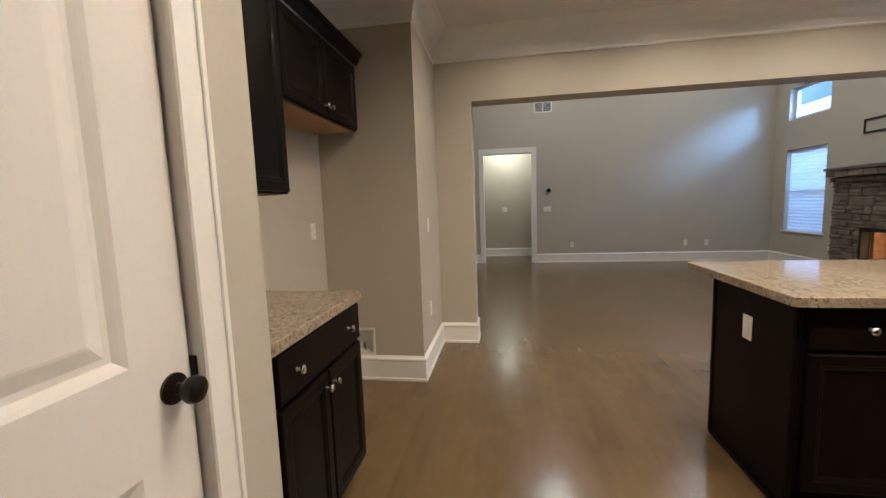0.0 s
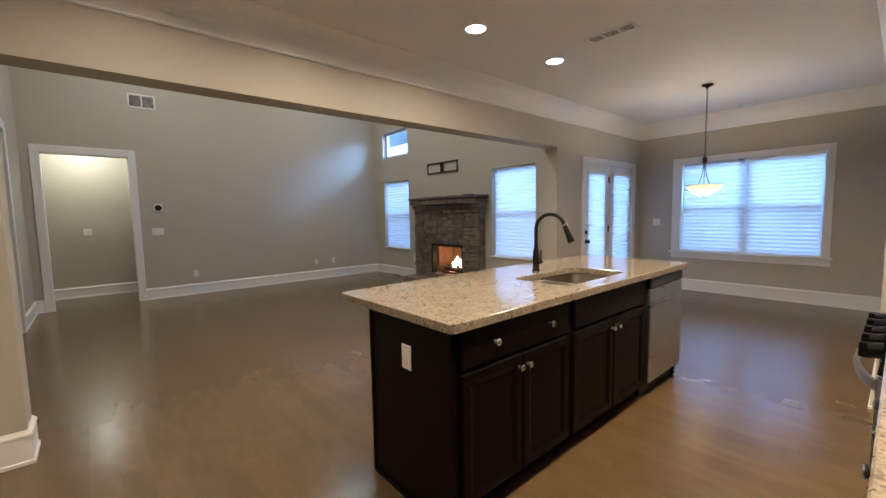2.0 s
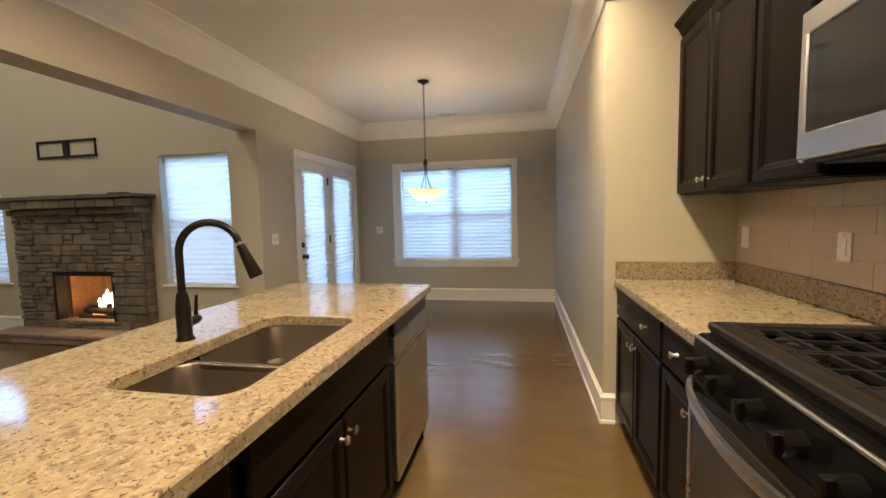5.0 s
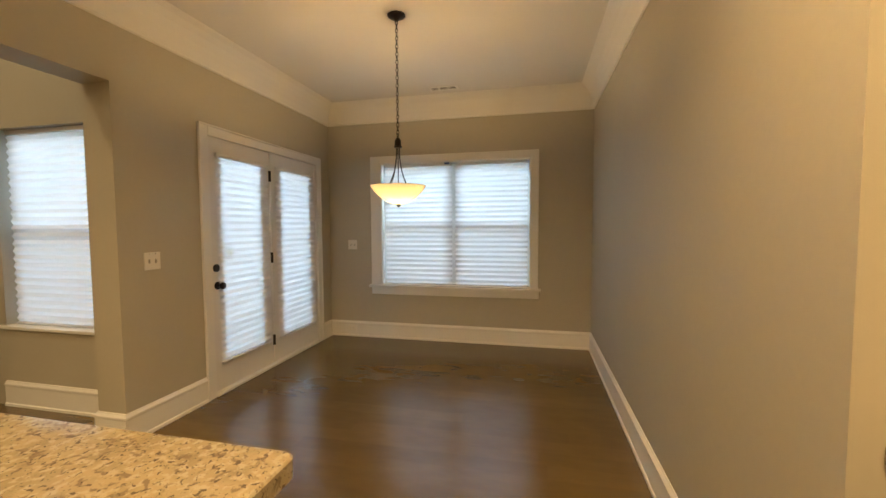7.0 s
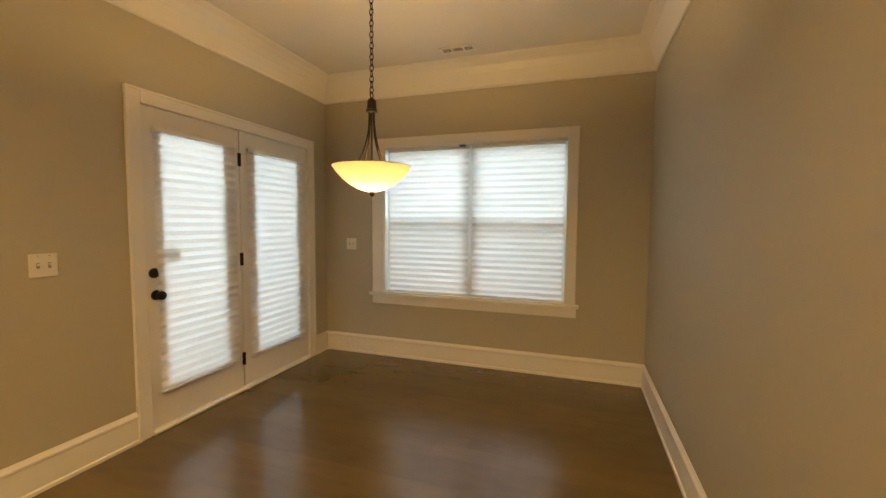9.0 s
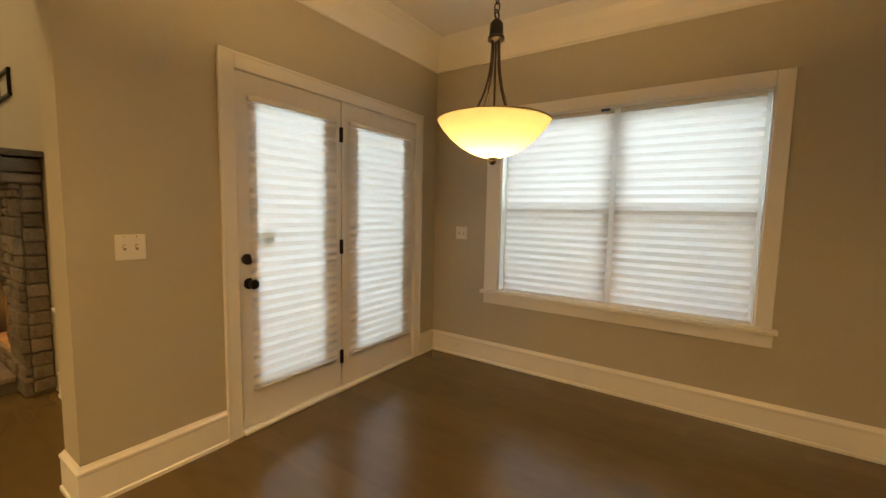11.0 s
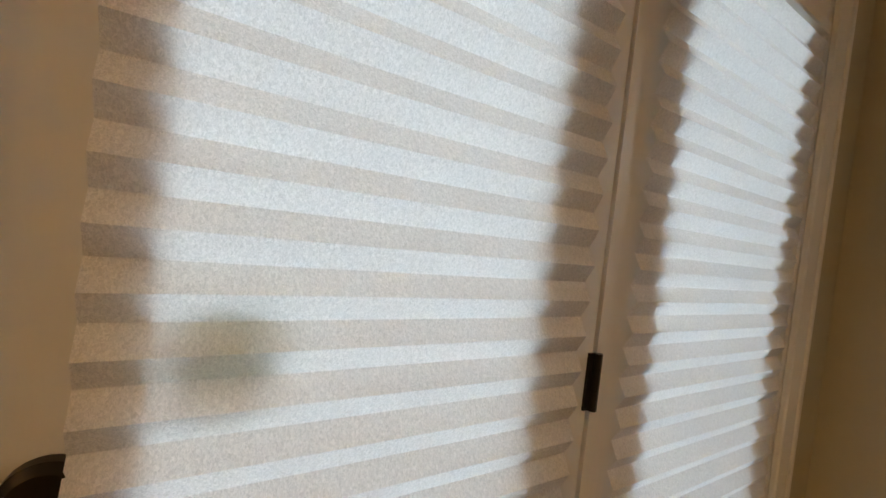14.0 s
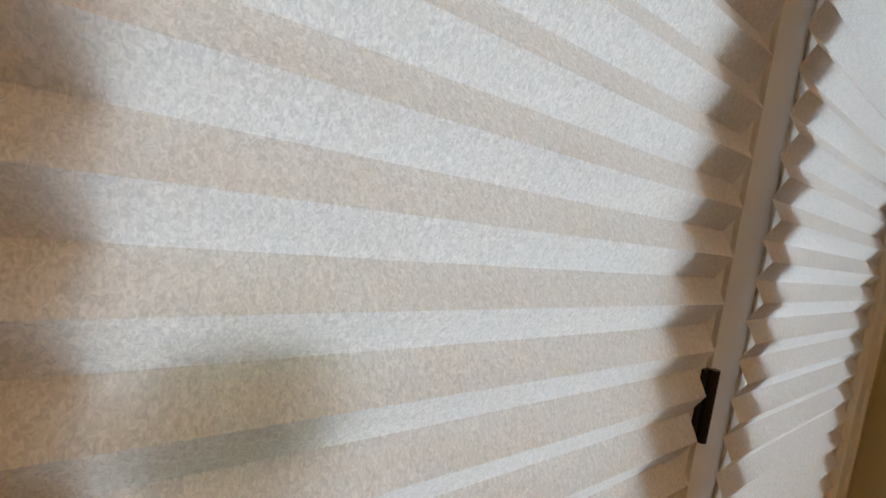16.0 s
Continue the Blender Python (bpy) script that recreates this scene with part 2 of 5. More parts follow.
def spot_disc_material():
    """Pale green-grey surface of the added disc, which daylight half passes."""
    m = bpy.data.materials.new("translucent_green_disc")
    m.use_nodes = True
    n, ln = m.node_tree.nodes, links(m)
    n.remove(n["Principled BSDF"])
    d, t, mix = n.new("ShaderNodeBsdfDiffuse"), n.new("ShaderNodeBsdfTranslucent"), n.new("ShaderNodeMixShader")
    d.inputs["Color"].default_value, t.inputs["Color"].default_value = (0.42, 0.45, 0.40, 1), (0.70, 0.80, 0.70, 1)
    mix.inputs["Fac"].default_value = 0.7
    ln(d.outputs[0], mix.inputs[1])
    ln(t.outputs[0], mix.inputs[2])
    ln(mix.outputs[0], n["Material Output"].inputs["Surface"])
    return m


def bowl_glass():
    """Amber-white alabaster glass, lit by the bulb within."""
    m = bpy.data.materials.new("amber_alabaster_glass")
    m.use_nodes = True
    n, ln = m.node_tree.nodes, links(m)
    n.remove(n["Principled BSDF"])
    geo, noi, mix0 = n.new("ShaderNodeNewGeometry"), n.new("ShaderNodeTexNoise"), n.new("ShaderNodeMix")
    noi.inputs["Scale"].default_value, noi.inputs["Detail"].default_value = 9, 4
    ln(geo.outputs["Position"], noi.inputs["Vector"])
    mix0.data_type = "RGBA"
    mix0.inputs["A"].default_value, mix0.inputs["B"].default_value = (0.18, 0.166, 0.128, 1), (0.15, 0.134, 0.096, 1)
    ln(noi.outputs["Fac"], mix0.inputs["Factor"])
    d, t, mix = n.new("ShaderNodeBsdfDiffuse"), n.new("ShaderNodeBsdfTranslucent"), n.new("ShaderNodeMixShader")
    d.inputs["Color"].default_value = (0.30, 0.23, 0.12, 1)
    ln(mix0.outputs["Result"], t.inputs["Color"])
    mix.inputs["Fac"].default_value = 0.5
    ln(d.outputs[0], mix.inputs[1])
    ln(t.outputs[0], mix.inputs[2])
    ln(mix.outputs[0], n["Material Output"].inputs["Surface"])
    return m


GRANITE, FABRIC, GLASS, MESHSCREEN, BOWL, SPOT_DISC = granite(), fabric(), clear_glass(), insect_screen(), bowl_glass(), spot_disc_material()


# ---- builders ----
def box(bm, a, b, bev=0.0, seg=1):
    """An axis-aligned box between two corners, its edges rounded by bev."""
    lo, hi = [min(p, q) for p, q in zip(a, b)], [max(p, q) for p, q in zip(a, b)]
    v = [bm.verts.new((x, y, z)) for x in (lo[0], hi[0]) for y in (lo[1], hi[1]) for z in (lo[2], hi[2])]
    f = [bm.faces.new([v[i] for i in q]) for q in ((0, 1, 3, 2), (4, 6, 7, 5), (0, 4, 5, 1), (2, 3, 7, 6), (0, 2, 6, 4), (1, 5, 7, 3))]
    if bev:
        edges = list({e for q in f for e in q.edges})
        bmesh.ops.bevel(bm, geom=edges, offset=bev, segments=seg, affect="EDGES", profile=0.6)
    return bm


def boxes(*list_of):
    bm = bmesh.new()
    for item in list_of:
        box(bm, *item)
    return bm


def lathe(bm, profile, place=(0, 0, 0), axis="Z", seg=24, capped=True):
    """Turns (radius, height) pairs about an axis."""
    rings = []
    for r, h in profile:
        ring = []
        for k in range(seg):
            a = 2 * math.pi * k / seg
            u, w = r * math.cos(a), r * math.sin(a)
            p = {"Z": (u, w, h), "Y": (u, h, -w), "X": (h, u, w)}[axis]
            ring.append(bm.verts.new([c + o for c, o in zip(p, place)]))
        rings.append(ring)
    for lo, hi in zip(rings, rings[1:]):
        for k in range(seg):
            j = (k + 1) % seg
            bm.faces.new((lo[k], lo[j], hi[j], hi[k]))
    for ring, (r, h) in ((rings[0], profile[0]), (rings[-1], profile[-1])):
        if r > 1e-5 and capped:
            bm.faces.new(ring)
    return bm


def tube(bm, pts, radius, seg=10, closed=False):
    """A round bar along points; radius is one number or one a point."""
    pts = [Vector(p) for p in pts]
    rings, up = [], None
    for i, p in enumerate(pts):
        a = pts[i - 1] if i or closed else p
        b = pts[(i + 1) % len(pts)] if i + 1 < len(pts) or closed else p
        d = (b - a).normalized()
        if up is None:
            up = d.orthogonal().normalized()
        up = (up - d * up.dot(d)).normalized()
        side = d.cross(up)
        r = radius[i] if isinstance(radius, (list, tuple)) else radius
        rings.append([bm.verts.new(p + r * (math.cos(2 * math.pi * k / seg) * up + math.sin(2 * math.pi * k / seg) * side)) for k in range(seg)])
    pairs = list(zip(rings, rings[1:])) + ([(rings[-1], rings[0])] if closed else [])
    for lo, hi in pairs:
        for k in range(seg):
            j = (k + 1) % seg
            bm.faces.new((lo[k], lo[j], hi[j], hi[k]))
    if not closed:
        bm.faces.new(rings[0][::-1]), bm.faces.new(rings[-1])
    return bm


def sweep(bm, profile, start, end, out, mitre=(0, 0)):
    """A straight moulding: (distance out, height) pairs from start to end, out being the way off the wall.
    mitre: +1 at an end that turns an outer corner, -1 at an inner one."""
    s, e, o = Vector(start), Vector(end), Vector(out)
    way = (e - s).normalized()
    rows = [[bm.verts.new(p + o * d + way * (d * k) + Vector((0, 0, h))) for d, h in profile] for p, k in ((s, -mitre[0]), (e, mitre[1]))]
    n = len(profile)
    for k in range(n):
        j = (k + 1) % n
        bm.faces.new((rows[0][k], rows[0][j], rows[1][j], rows[1][k]))
    bm.faces.new(rows[0]), bm.faces.new(rows[1][::-1])
    return bm


def mesh_of(bm, name, mat, smooth=False):
    bmesh.ops.recalc_face_normals(bm, faces=bm.faces)
    me = bpy.data.meshes.new(name)
    bm.to_mesh(me)
    bm.free()
    me.materials.append(mat)
    if smooth:
        for p in me.polygons:
            p.use_smooth = True
        me.set_sharp_from_angle(angle=radians(40))
    return me


def thing(name, m, label, category, group="", kind=""):
    """An Empty at a thing's base; its parts are built in its own metres."""
    ob = new(name)
    ob.matrix_basis = m if isinstance(m, Matrix) else pose(*m)
    return tagged(ob, label, category, group, kind)


def part(name, bm, mat, parent, label="", smooth=False):
    ob = new(name, mesh_of(bm, name, mat, smooth))
    ob.parent = parent
    return tagged(ob, label)


def solid(name, bm, mat, label, category, kind="", group="", smooth=False):
    return tagged(new(name, mesh_of(bm, name, mat, smooth)), label, category, group, kind)


def structure(name, bm, mat, label, category):
    return solid(name, bm, mat, label, category, "structure")


def wall(name, axis, at, thick, lo, hi, z0, z1, holes=(), label="", mat=None):
    """A wall in the plane axis=at, thick to the far side, with real holes (lo, hi, z0, z1) cut through it."""
    us = sorted({lo, hi, *[h[0] for h in holes], *[h[1] for h in holes]})
    zs = sorted({z0, z1, *[h[2] for h in holes], *[h[3] for h in holes]})
    us, zs = [u for u in us if lo <= u <= hi], [z for z in zs if z0 <= z <= z1]
    bm, grid = bmesh.new(), {}

    def vert(u, z, w):
        key = (u, z, w)
        if key not in grid:
            grid[key] = bm.verts.new((w, u, z) if axis == "x" else (u, w, z))
        return grid[key]

    def filled(i, j):
        if not (0 <= i < len(us) - 1 and 0 <= j < len(zs) - 1):
            return False
        u, z = (us[i] + us[i + 1]) / 2, (zs[j] + zs[j + 1]) / 2
        return not any(h[0] < u < h[1] and h[2] < z < h[3] for h in holes)

    a, b = at, at + thick
    for i in range(len(us) - 1):
        for j in range(len(zs) - 1):
            if not filled(i, j):
                continue
            u0, u1, y0, y1 = us[i], us[i + 1], zs[j], zs[j + 1]
            for w in (a, b):
                bm.faces.new([vert(u0, y0, w), vert(u1, y0, w), vert(u1, y1, w), vert(u0, y1, w)])
            for di, dj, p, q in ((-1, 0, (u0, y0), (u0, y1)), (1, 0, (u1, y0), (u1, y1)), (0, -1, (u0, y0), (u1, y0)), (0, 1, (u0, y1), (u1, y1))):
                if not filled(i + di, j + dj):
                    bm.faces.new([vert(*p, a), vert(*q, a), vert(*q, b), vert(*p, b)])
    return structure(name, bm, mat or PAINT, label or "greige painted drywall", "wall")


# ---- structure ----
wall("wall_divider", "y", 4.555, 0.215, 0.40, 8.565, 0, CEIL + 0.1, [(0.868, 5.995, -1, 2.2), (6.69, 8.26, -1, 2.05)], "greige wall with a wide opening to the living room")
wall("wall_divider_upper", "y", 4.555, 0.215, 0.40, 6.25, CEIL + 0.1, LIVC, label="greige upper wall of the tall living room")
wall("wall_window", "x", 8.565, 0.16, 1.355, 4.77, 0, CEIL + 0.1, [(2.15, 3.885, 0.645, 2.07)], "greige breakfast nook wall with a twin window")
wall("wall_nook_south", "y", 1.515, -0.16, 5.0, 8.565, 0, CEIL + 0.1, label="long greige wall of the breakfast nook")
wall("wall_nib", "x", 5.0, 0.16, 0.63, 1.355, 0, CEIL + 0.1, label="greige end wall beside the counter")
wall("wall_range", "y", 0.79, -0.16, 1.66, 5.0, 0, CEIL + 0.1, label="kitchen wall behind the range")
wall("wall_passage_east", "x", 1.66, 0.16, -1.2, 0.63, 0, CEIL + 0.1, label="plain greige passage wall")
wall("wall_passage_end", "y", -1.2, -0.16, 0.34, 1.82, 0, CEIL + 0.1, label="plain greige passage end wall")
wall("wall_pantry", "x", 0.50, -0.12, -1.2, 1.89, 0, CEIL + 0.1, [(0.855, 1.655, -1, 2.05)], "greige wall with a white panel door")
wall("wall_pantry_back", "x", -0.6, -0.12, -1.2, 1.77, 0, CEIL + 0.1, label="plain closet wall")
wall("wall_alcove_return", "y", 1.89, -0.12, -0.72, 0.38, 0, CEIL + 0.1, label="greige return wall beside the base cabinet")
wall("wall_alcove_back", "x", -0.18, -0.12, 1.89, 3.70, 0, CEIL + 0.1, label="pale wall of the refrigerator alcove")
wall("wall_alcove_end", "y", 3.70, 0.12, -0.30, 0.54, 0, CEIL + 0.1, [(-0.02, 0.15, 0.205, 0.385)], "greige side wall of the refrigerator alcove")
wall("wall_pier", "x", 0.54, -0.14, 3.82, 4.555, 0, CEIL + 0.1, label="greige pier beside the opening")
wall("wall_living_far", "y", 9.6, 0.14, -0.72, 6.41, 0, LIVC, [(0.69, 1.71, -1, 2.33)], "tall greige living room wall with a cased opening")
wall("wall_living_west", "x", 0.50, -0.14, 4.77, 9.6, 0, LIVC, [(5.7, 8.3, -1, 2.4)], "greige living room wall with a cased opening")
wall("wall_living_fire", "x", 6.25, 0.16, 4.77, 9.6, 0, LIVC, [(8.30, 9.24, 0.61, 2.06), (8.30, 9.24, 2.585, 3.15), (5.09, 5.97, 0.61, 2.06), (5.09, 5.97, 2.585, 3.15), (6.55, 7.40, 0.20, 0.75)], "tall greige chimney wall with windows")
wall("wall_foyer_back", "x", -1.2, -0.12, 5.0, 9.2, 0, 2.74, label="plain foyer wall")
wall("wall_foyer_south", "y", 5.0, -0.12, -1.2, 0.36, 0, 2.74, label="plain foyer wall")
wall("wall_foyer_north", "y", 9.2, 0.12, -1.2, 0.36, 0, 2.74, label="plain foyer wall")
wall("wall_hall_back", "y", 10.75, 0.12, -0.6, 3.0, 0, 2.74, label="lit hallway wall")
wall("wall_hall_west", "x", -0.6, -0.12, 9.74, 10.75, 0, 2.74, label="lit hallway end wall")
wall("wall_hall_east", "x", 3.0, 0.12, 9.74, 10.75, 0, 2.74, label="lit hallway end wall")

structure("ceiling_kitchen", boxes(((0.54, -1.36, CEIL), (8.725, 4.555, CEIL + 0.12)), ((-0.72, -1.36, CEIL), (0.54, 4.555, CEIL + 0.12))), CEILING, "smooth off-white kitchen ceiling", "ceiling")
structure("ceiling_living", boxes(((0.36, 4.55, LIVC), (6.41, 9.74, LIVC + 0.12))), CEILING, "high off-white living room ceiling", "ceiling")
structure("ceiling_hall", boxes(((-0.72, 9.74, 2.74), (3.12, 10.87, 2.86))), CEILING, "off-white hallway ceiling", "ceiling")
structure("ceiling_foyer", boxes(((-1.32, 4.88, 2.74), (0.36, 9.32, 2.86))), CEILING, "off-white foyer ceiling", "ceiling")
structure("ground", boxes(((-400, -400, -0.45), (400, 400, -0.25))), GRASS, "green lawn round the house", "ground")
structure("porch_slab", boxes(((6.42, 4.72, -0.24), (9.6, 9.6, -0.06))), CONC, "grey concrete porch slab", "porch")

BASE = [(0, 0), (0.022, 0), (0.022, 0.018), (0.015, 0.024), (0.015, 0.15), (0.019, 0.156), (0.019, 0.168), (0.008, 0.182), (0.004, 0.19), (0, 0.19)]
CROWN = [(0, -0.24), (0.010, -0.24), (0.016, -0.234), (0.016, -0.226), (0.010, -0.220), (0.014, -0.205), (0.024, -0.165), (0.042, -0.115), (0.070, -0.065), (0.105, -0.028), (0.135, -0.008), (0.14, 0), (0, 0)]


def base_run(a, b, out, mitre):
    structure("baseboard", sweep(bmesh.new(), BASE, (*a, 0), (*b, 0), (*out, 0), mitre), TRIM, "tall white moulded baseboard", "baseboard")


def crown_run(a, b, out, mitre):
    structure("crown_trim", sweep(bmesh.new(), CROWN, (*a, CEIL), (*b, CEIL), (*out, 0), mitre), TRIM, "deep white crown moulding", "crown moulding")


for run in (
    ((0.54, 4.555), (0.868, 4.555), (0, -1), (-1, 1)), ((5.995, 4.555), (6.612, 4.555), (0, -1), (1, 0)), ((8.342, 4.555), (8.565, 4.555), (0, -1), (0, -1)),
    ((0.54, 3.70), (0.54, 4.555), (1, 0), (1, -1)), ((-0.18, 3.70), (0.54, 3.70), (0, -1), (-1, 1)), ((0.868, 4.555), (0.868, 4.77), (1, 0), (1, 1)),
    ((5.995, 4.555), (5.995, 4.77), (-1, 0), (1, 1)), ((8.565, 1.515), (8.565, 4.555), (-1, 0), (-1, -1)), ((5.0, 1.515), (8.565, 1.515), (0, 1), (1, -1)),
    ((5.0, 1.446), (5.0, 1.515), (-1, 0), (0, 1)), ((1.80, 9.6), (6.25, 9.6), (0, -1), (0, -1)), ((0.50, 9.6), (0.60, 9.6), (0, -1), (-1, 0)),
    ((6.25, 8.02), (6.25, 9.6), (-1, 0), (0, -1)), ((6.25, 4.77), (6.25, 6.0), (-1, 0), (-1, 0)), ((5.995, 4.77), (6.25, 4.77), (0, 1), (1, -1)),
    ((0.50, 8.40), (0.50, 9.6), (1, 0), (0, -1)), ((0.50, 4.77), (0.50, 5.60), (1, 0), (-1, 0)), ((-0.6, 10.75), (3.0, 10.75), (0, -1), (0, 0)),
    ((0.50, 4.77), (0.868, 4.77), (0, 1), (-1, 1)), ((-0.18, 2.66), (-0.18, 3.70), (1, 0), (0, -1)),
):
    base_run(*run)
for run in (
    ((0.54, 4.555), (8.565, 4.555), (0, -1), (-1, -1)), ((8.565, 1.515), (8.565, 4.555), (-1, 0), (-1, -1)), ((5.0, 1.515), (8.565, 1.515), (0, 1), (1, -1)),
    ((5.0, 0.79), (5.0, 1.515), (-1, 0), (-1, 1)), ((1.66, 0.79), (5.0, 0.79), (0, 1), (0, -1)), ((0.54, 3.70), (0.54, 4.555), (1, 0), (1, -1)),
    ((-0.18, 3.70), (0.54, 3.70), (0, -1), (-1, 1)), ((-0.18, 1.89), (-0.18, 3.70), (1, 0), (-1, -1)), ((0.50, -1.2), (0.50, 1.89), (1, 0), (0, 0)),
):
    crown_run(*run)


# ---- doors and windows ----
def hole_frame(bm, axis, at, depth, lo, hi, z0, z1, t):
    """A lining of thickness t just inside a wall hole: two sides and a head (and a sill when z0 > 0)."""
    def b(u0, u1, a, c):
        box(bm, (at, u0, a), (at + depth, u1, c)) if axis == "x" else box(bm, (u0, at, a), (u1, at + depth, c))
    b(lo, lo + t, z0, z1), b(hi - t, hi, z0, z1), b(lo + t, hi - t, z1 - t, z1)
    if z0 > 0.05:
        b(lo + t, hi - t, z0, z0 + t)
    return bm


def pleats(x0, x1, z0, z1, pitch=0.0565, depth=0.016, phase=0.0):
    """A zigzag cloth in its own x-z plane, front towards -y, with slightly uneven folds."""
    bm, rows, rng = bmesh.new(), [], random.Random(int(x1 * 1000))
    zs = [z0]
    z = z0 + (phase if phase > 0.01 else pitch / 2)
    while z < z1 - 0.01:
        zs.append(z)
        z += pitch / 2
    zs.append(z1)
    for i, z in enumerate(zs):
        y = -depth / 2 if i % 2 else depth / 2
        sag = rng.uniform(-0.0006, 0.0006)
        rows.append([bm.verts.new((x0 + (x1 - x0) * u / 6, y + rng.uniform(-0.0003, 0.0003), z + (sag if 0 < i < len(zs) - 1 else 0) * math.sin(math.pi * u / 6))) for u in range(7)])
    for lo, hi in zip(rows, rows[1:]):
        for u in range(6):
            bm.faces.new((lo[u], lo[u + 1], hi[u + 1], hi[u]))
    return bm


def shade(m, w, z0, z1, label, phase=0.0):
    t = thing("pleated_shade", m, label, "window shade", "pleated window shades")
    part("cloth", pleats(0, w, z0 + 0.012, z1 - 0.03, phase=phase), FABRIC, t)
    part("head_rail", boxes(((0, -0.012, z1 - 0.03), (w, 0.012, z1), 0.003)), TRIM, t)
    part("bottom_rail", boxes(((0, -0.012, z0), (w, 0.012, z0 + 0.014), 0.003)), FABRIC, t)
    return t


def sash_window(name, m, w, z0, z1, label, screen=True):
    """A double-hung vinyl window, width along its own x, inside towards -y."""
    t = thing(name, m, label, "window", kind="structure")
    mid, f = (z0 + z1) / 2, 0.022
    fr = bmesh.new()
    box(fr, (0, 0, z0), (f, 0.07, z1)), box(fr, (w - f, 0, z0), (w, 0.07, z1)), box(fr, (f, 0, z1 - f), (w - f, 0.07, z1)), box(fr, (f, 0, z0), (w - f, 0.07, z0 + f))
    part("window_frame", fr, VINYL, t)
    for nm, a, b, y in (("lower_sash", z0 + f, mid + 0.02, 0.012), ("upper_sash", mid - 0.02, z1 - f, 0.04)):
        s, r = bmesh.new(), 0.026
        box(s, (f, y, a), (f + r, y + 0.025, b)), box(s, (w - f - r, y, a), (w - f, y + 0.025, b))
        box(s, (f + r, y, a), (w - f - r, y + 0.025, a + r)), box(s, (f + r, y, b - r), (w - f - r, y + 0.025, b))
        sa = part(nm, s, VINYL, t)
        g = part("pane", boxes(((f + r, y + 0.010, a + r), (w - f - r, y + 0.014, b - r))), GLASS, sa)
        g.visible_shadow = False
    if screen:
        bm = bmesh.new()
        vs = [bm.verts.new(p) for p in ((f, 0.066, z0 + f), (w - f, 0.066, z0 + f), (w - f, 0.066, mid), (f, 0.066, mid))]
        bm.faces.new(vs)
        part("insect_screen", bm, MESHSCREEN, t)
    return t


# breakfast nook twin window: inside faces -x, so its own x runs along -y of the room
XW, WY0, WY1, WZ0, WZ1 = 8.565, 2.15, 3.885, 0.645, 2.07
structure("window_jamb", hole_frame(bmesh.new(), "x", XW, 0.16, WY0, WY1, WZ0, WZ1, 0.012), TRIM, "white painted window lining", "window trim")
cas = bmesh.new()
for a, b in (((XW - 0.018, WY0 - 0.082, WZ0), (XW, WY0 + 0.004, WZ1 + 0.085)), ((XW - 0.018, WY1 - 0.004, WZ0), (XW, WY1 + 0.125, WZ1 + 0.085)), ((XW - 0.018, WY0 + 0.004, WZ1 - 0.004), (XW, WY1 - 0.004, WZ1 + 0.085))):
    box(cas, a, b, 0.004)
box(cas, (XW - 0.045, WY0 - 0.11, WZ0 - 0.03), (XW + 0.03, WY1 + 0.15, WZ0), 0.006, 2)
box(cas, (XW - 0.016, WY0 - 0.09, WZ0 - 0.115), (XW, WY1 + 0.125, WZ0 - 0.03), 0.004)
structure("window_casing", cas, TRIM, "white window casing with stool and apron", "window trim")
half = (WY1 - WY0 - 0.024) / 2 - 0.01
for nm, top in (("window_1", WY1 - 0.012), ("window_2", WY0 + 0.012 + half)):
    sash_window(nm, pose(XW + 0.075, top, 0, 0, 0, -90), half, WZ0 + 0.012, WZ1 - 0.012, "white double-hung window behind a pleated shade")
structure("window_mullion", boxes(((XW + 0.07, WY0 + 0.012 + half, WZ0 + 0.012), (XW + 0.15, WY1 - 0.012 - half, WZ1 - 0.012))), VINYL, "white mullion between twin windows", "window mullion")
shade(pose(XW + 0.034, WY1 - 0.048, 0, 0, 0, -90), half - 0.042, WZ0 + 0.006, WZ1 - 0.014, "white pleated shade drawn down over the nook window")
shade(pose(XW + 0.034, WY0 + half + 0.0, 0, 0, 0, -90), half - 0.036, WZ0 + 0.006, WZ1 - 0.014, "white pleated shade drawn down over the nook window")
for y in (3.55, 3.19, 2.87, 2.62):
    solid("shade_clip", boxes(((XW + 0.005, y - 0.02, WZ0), (XW + 0.022, y + 0.02, WZ0 + 0.014), 0.003)), PLATE, "clear plastic shade clip on the window stool", "shade clip", group="shade clips on the stool")
solid("tape_scrap", boxes(((XW + 0.006, 3.06, WZ1 - 0.030), (XW + 0.018, 3.12, WZ1 - 0.012), 0.002)), BLUE, "dark blue tape scrap above the shade", "tape")

# living room windows
for nm, y0, y1, z0, z1, shaded in (("window_3", 8.30, 9.24, 0.61, 2.06, True), ("window_4", 5.09, 5.97, 0.61, 2.06, True)):
    sash_window(nm, pose(6.25 + 0.085, y1, 0, 0, 0, -90), y1 - y0, z0, z1, "white double-hung living room window")
    structure("window_sill", boxes(((6.225, y0 - 0.05, z0 - 0.022), (6.335, y1 + 0.05, z0 + 0.002), 0.004)), TRIM, "thin white window stool", "window sill")
    shade(pose(6.25 + 0.055, y1 - 0.03, 0, 0, 0, -90), y1 - y0 - 0.05, z0 + 0.006, z1 - 0.004, "white pleated shade drawn down in the living room")
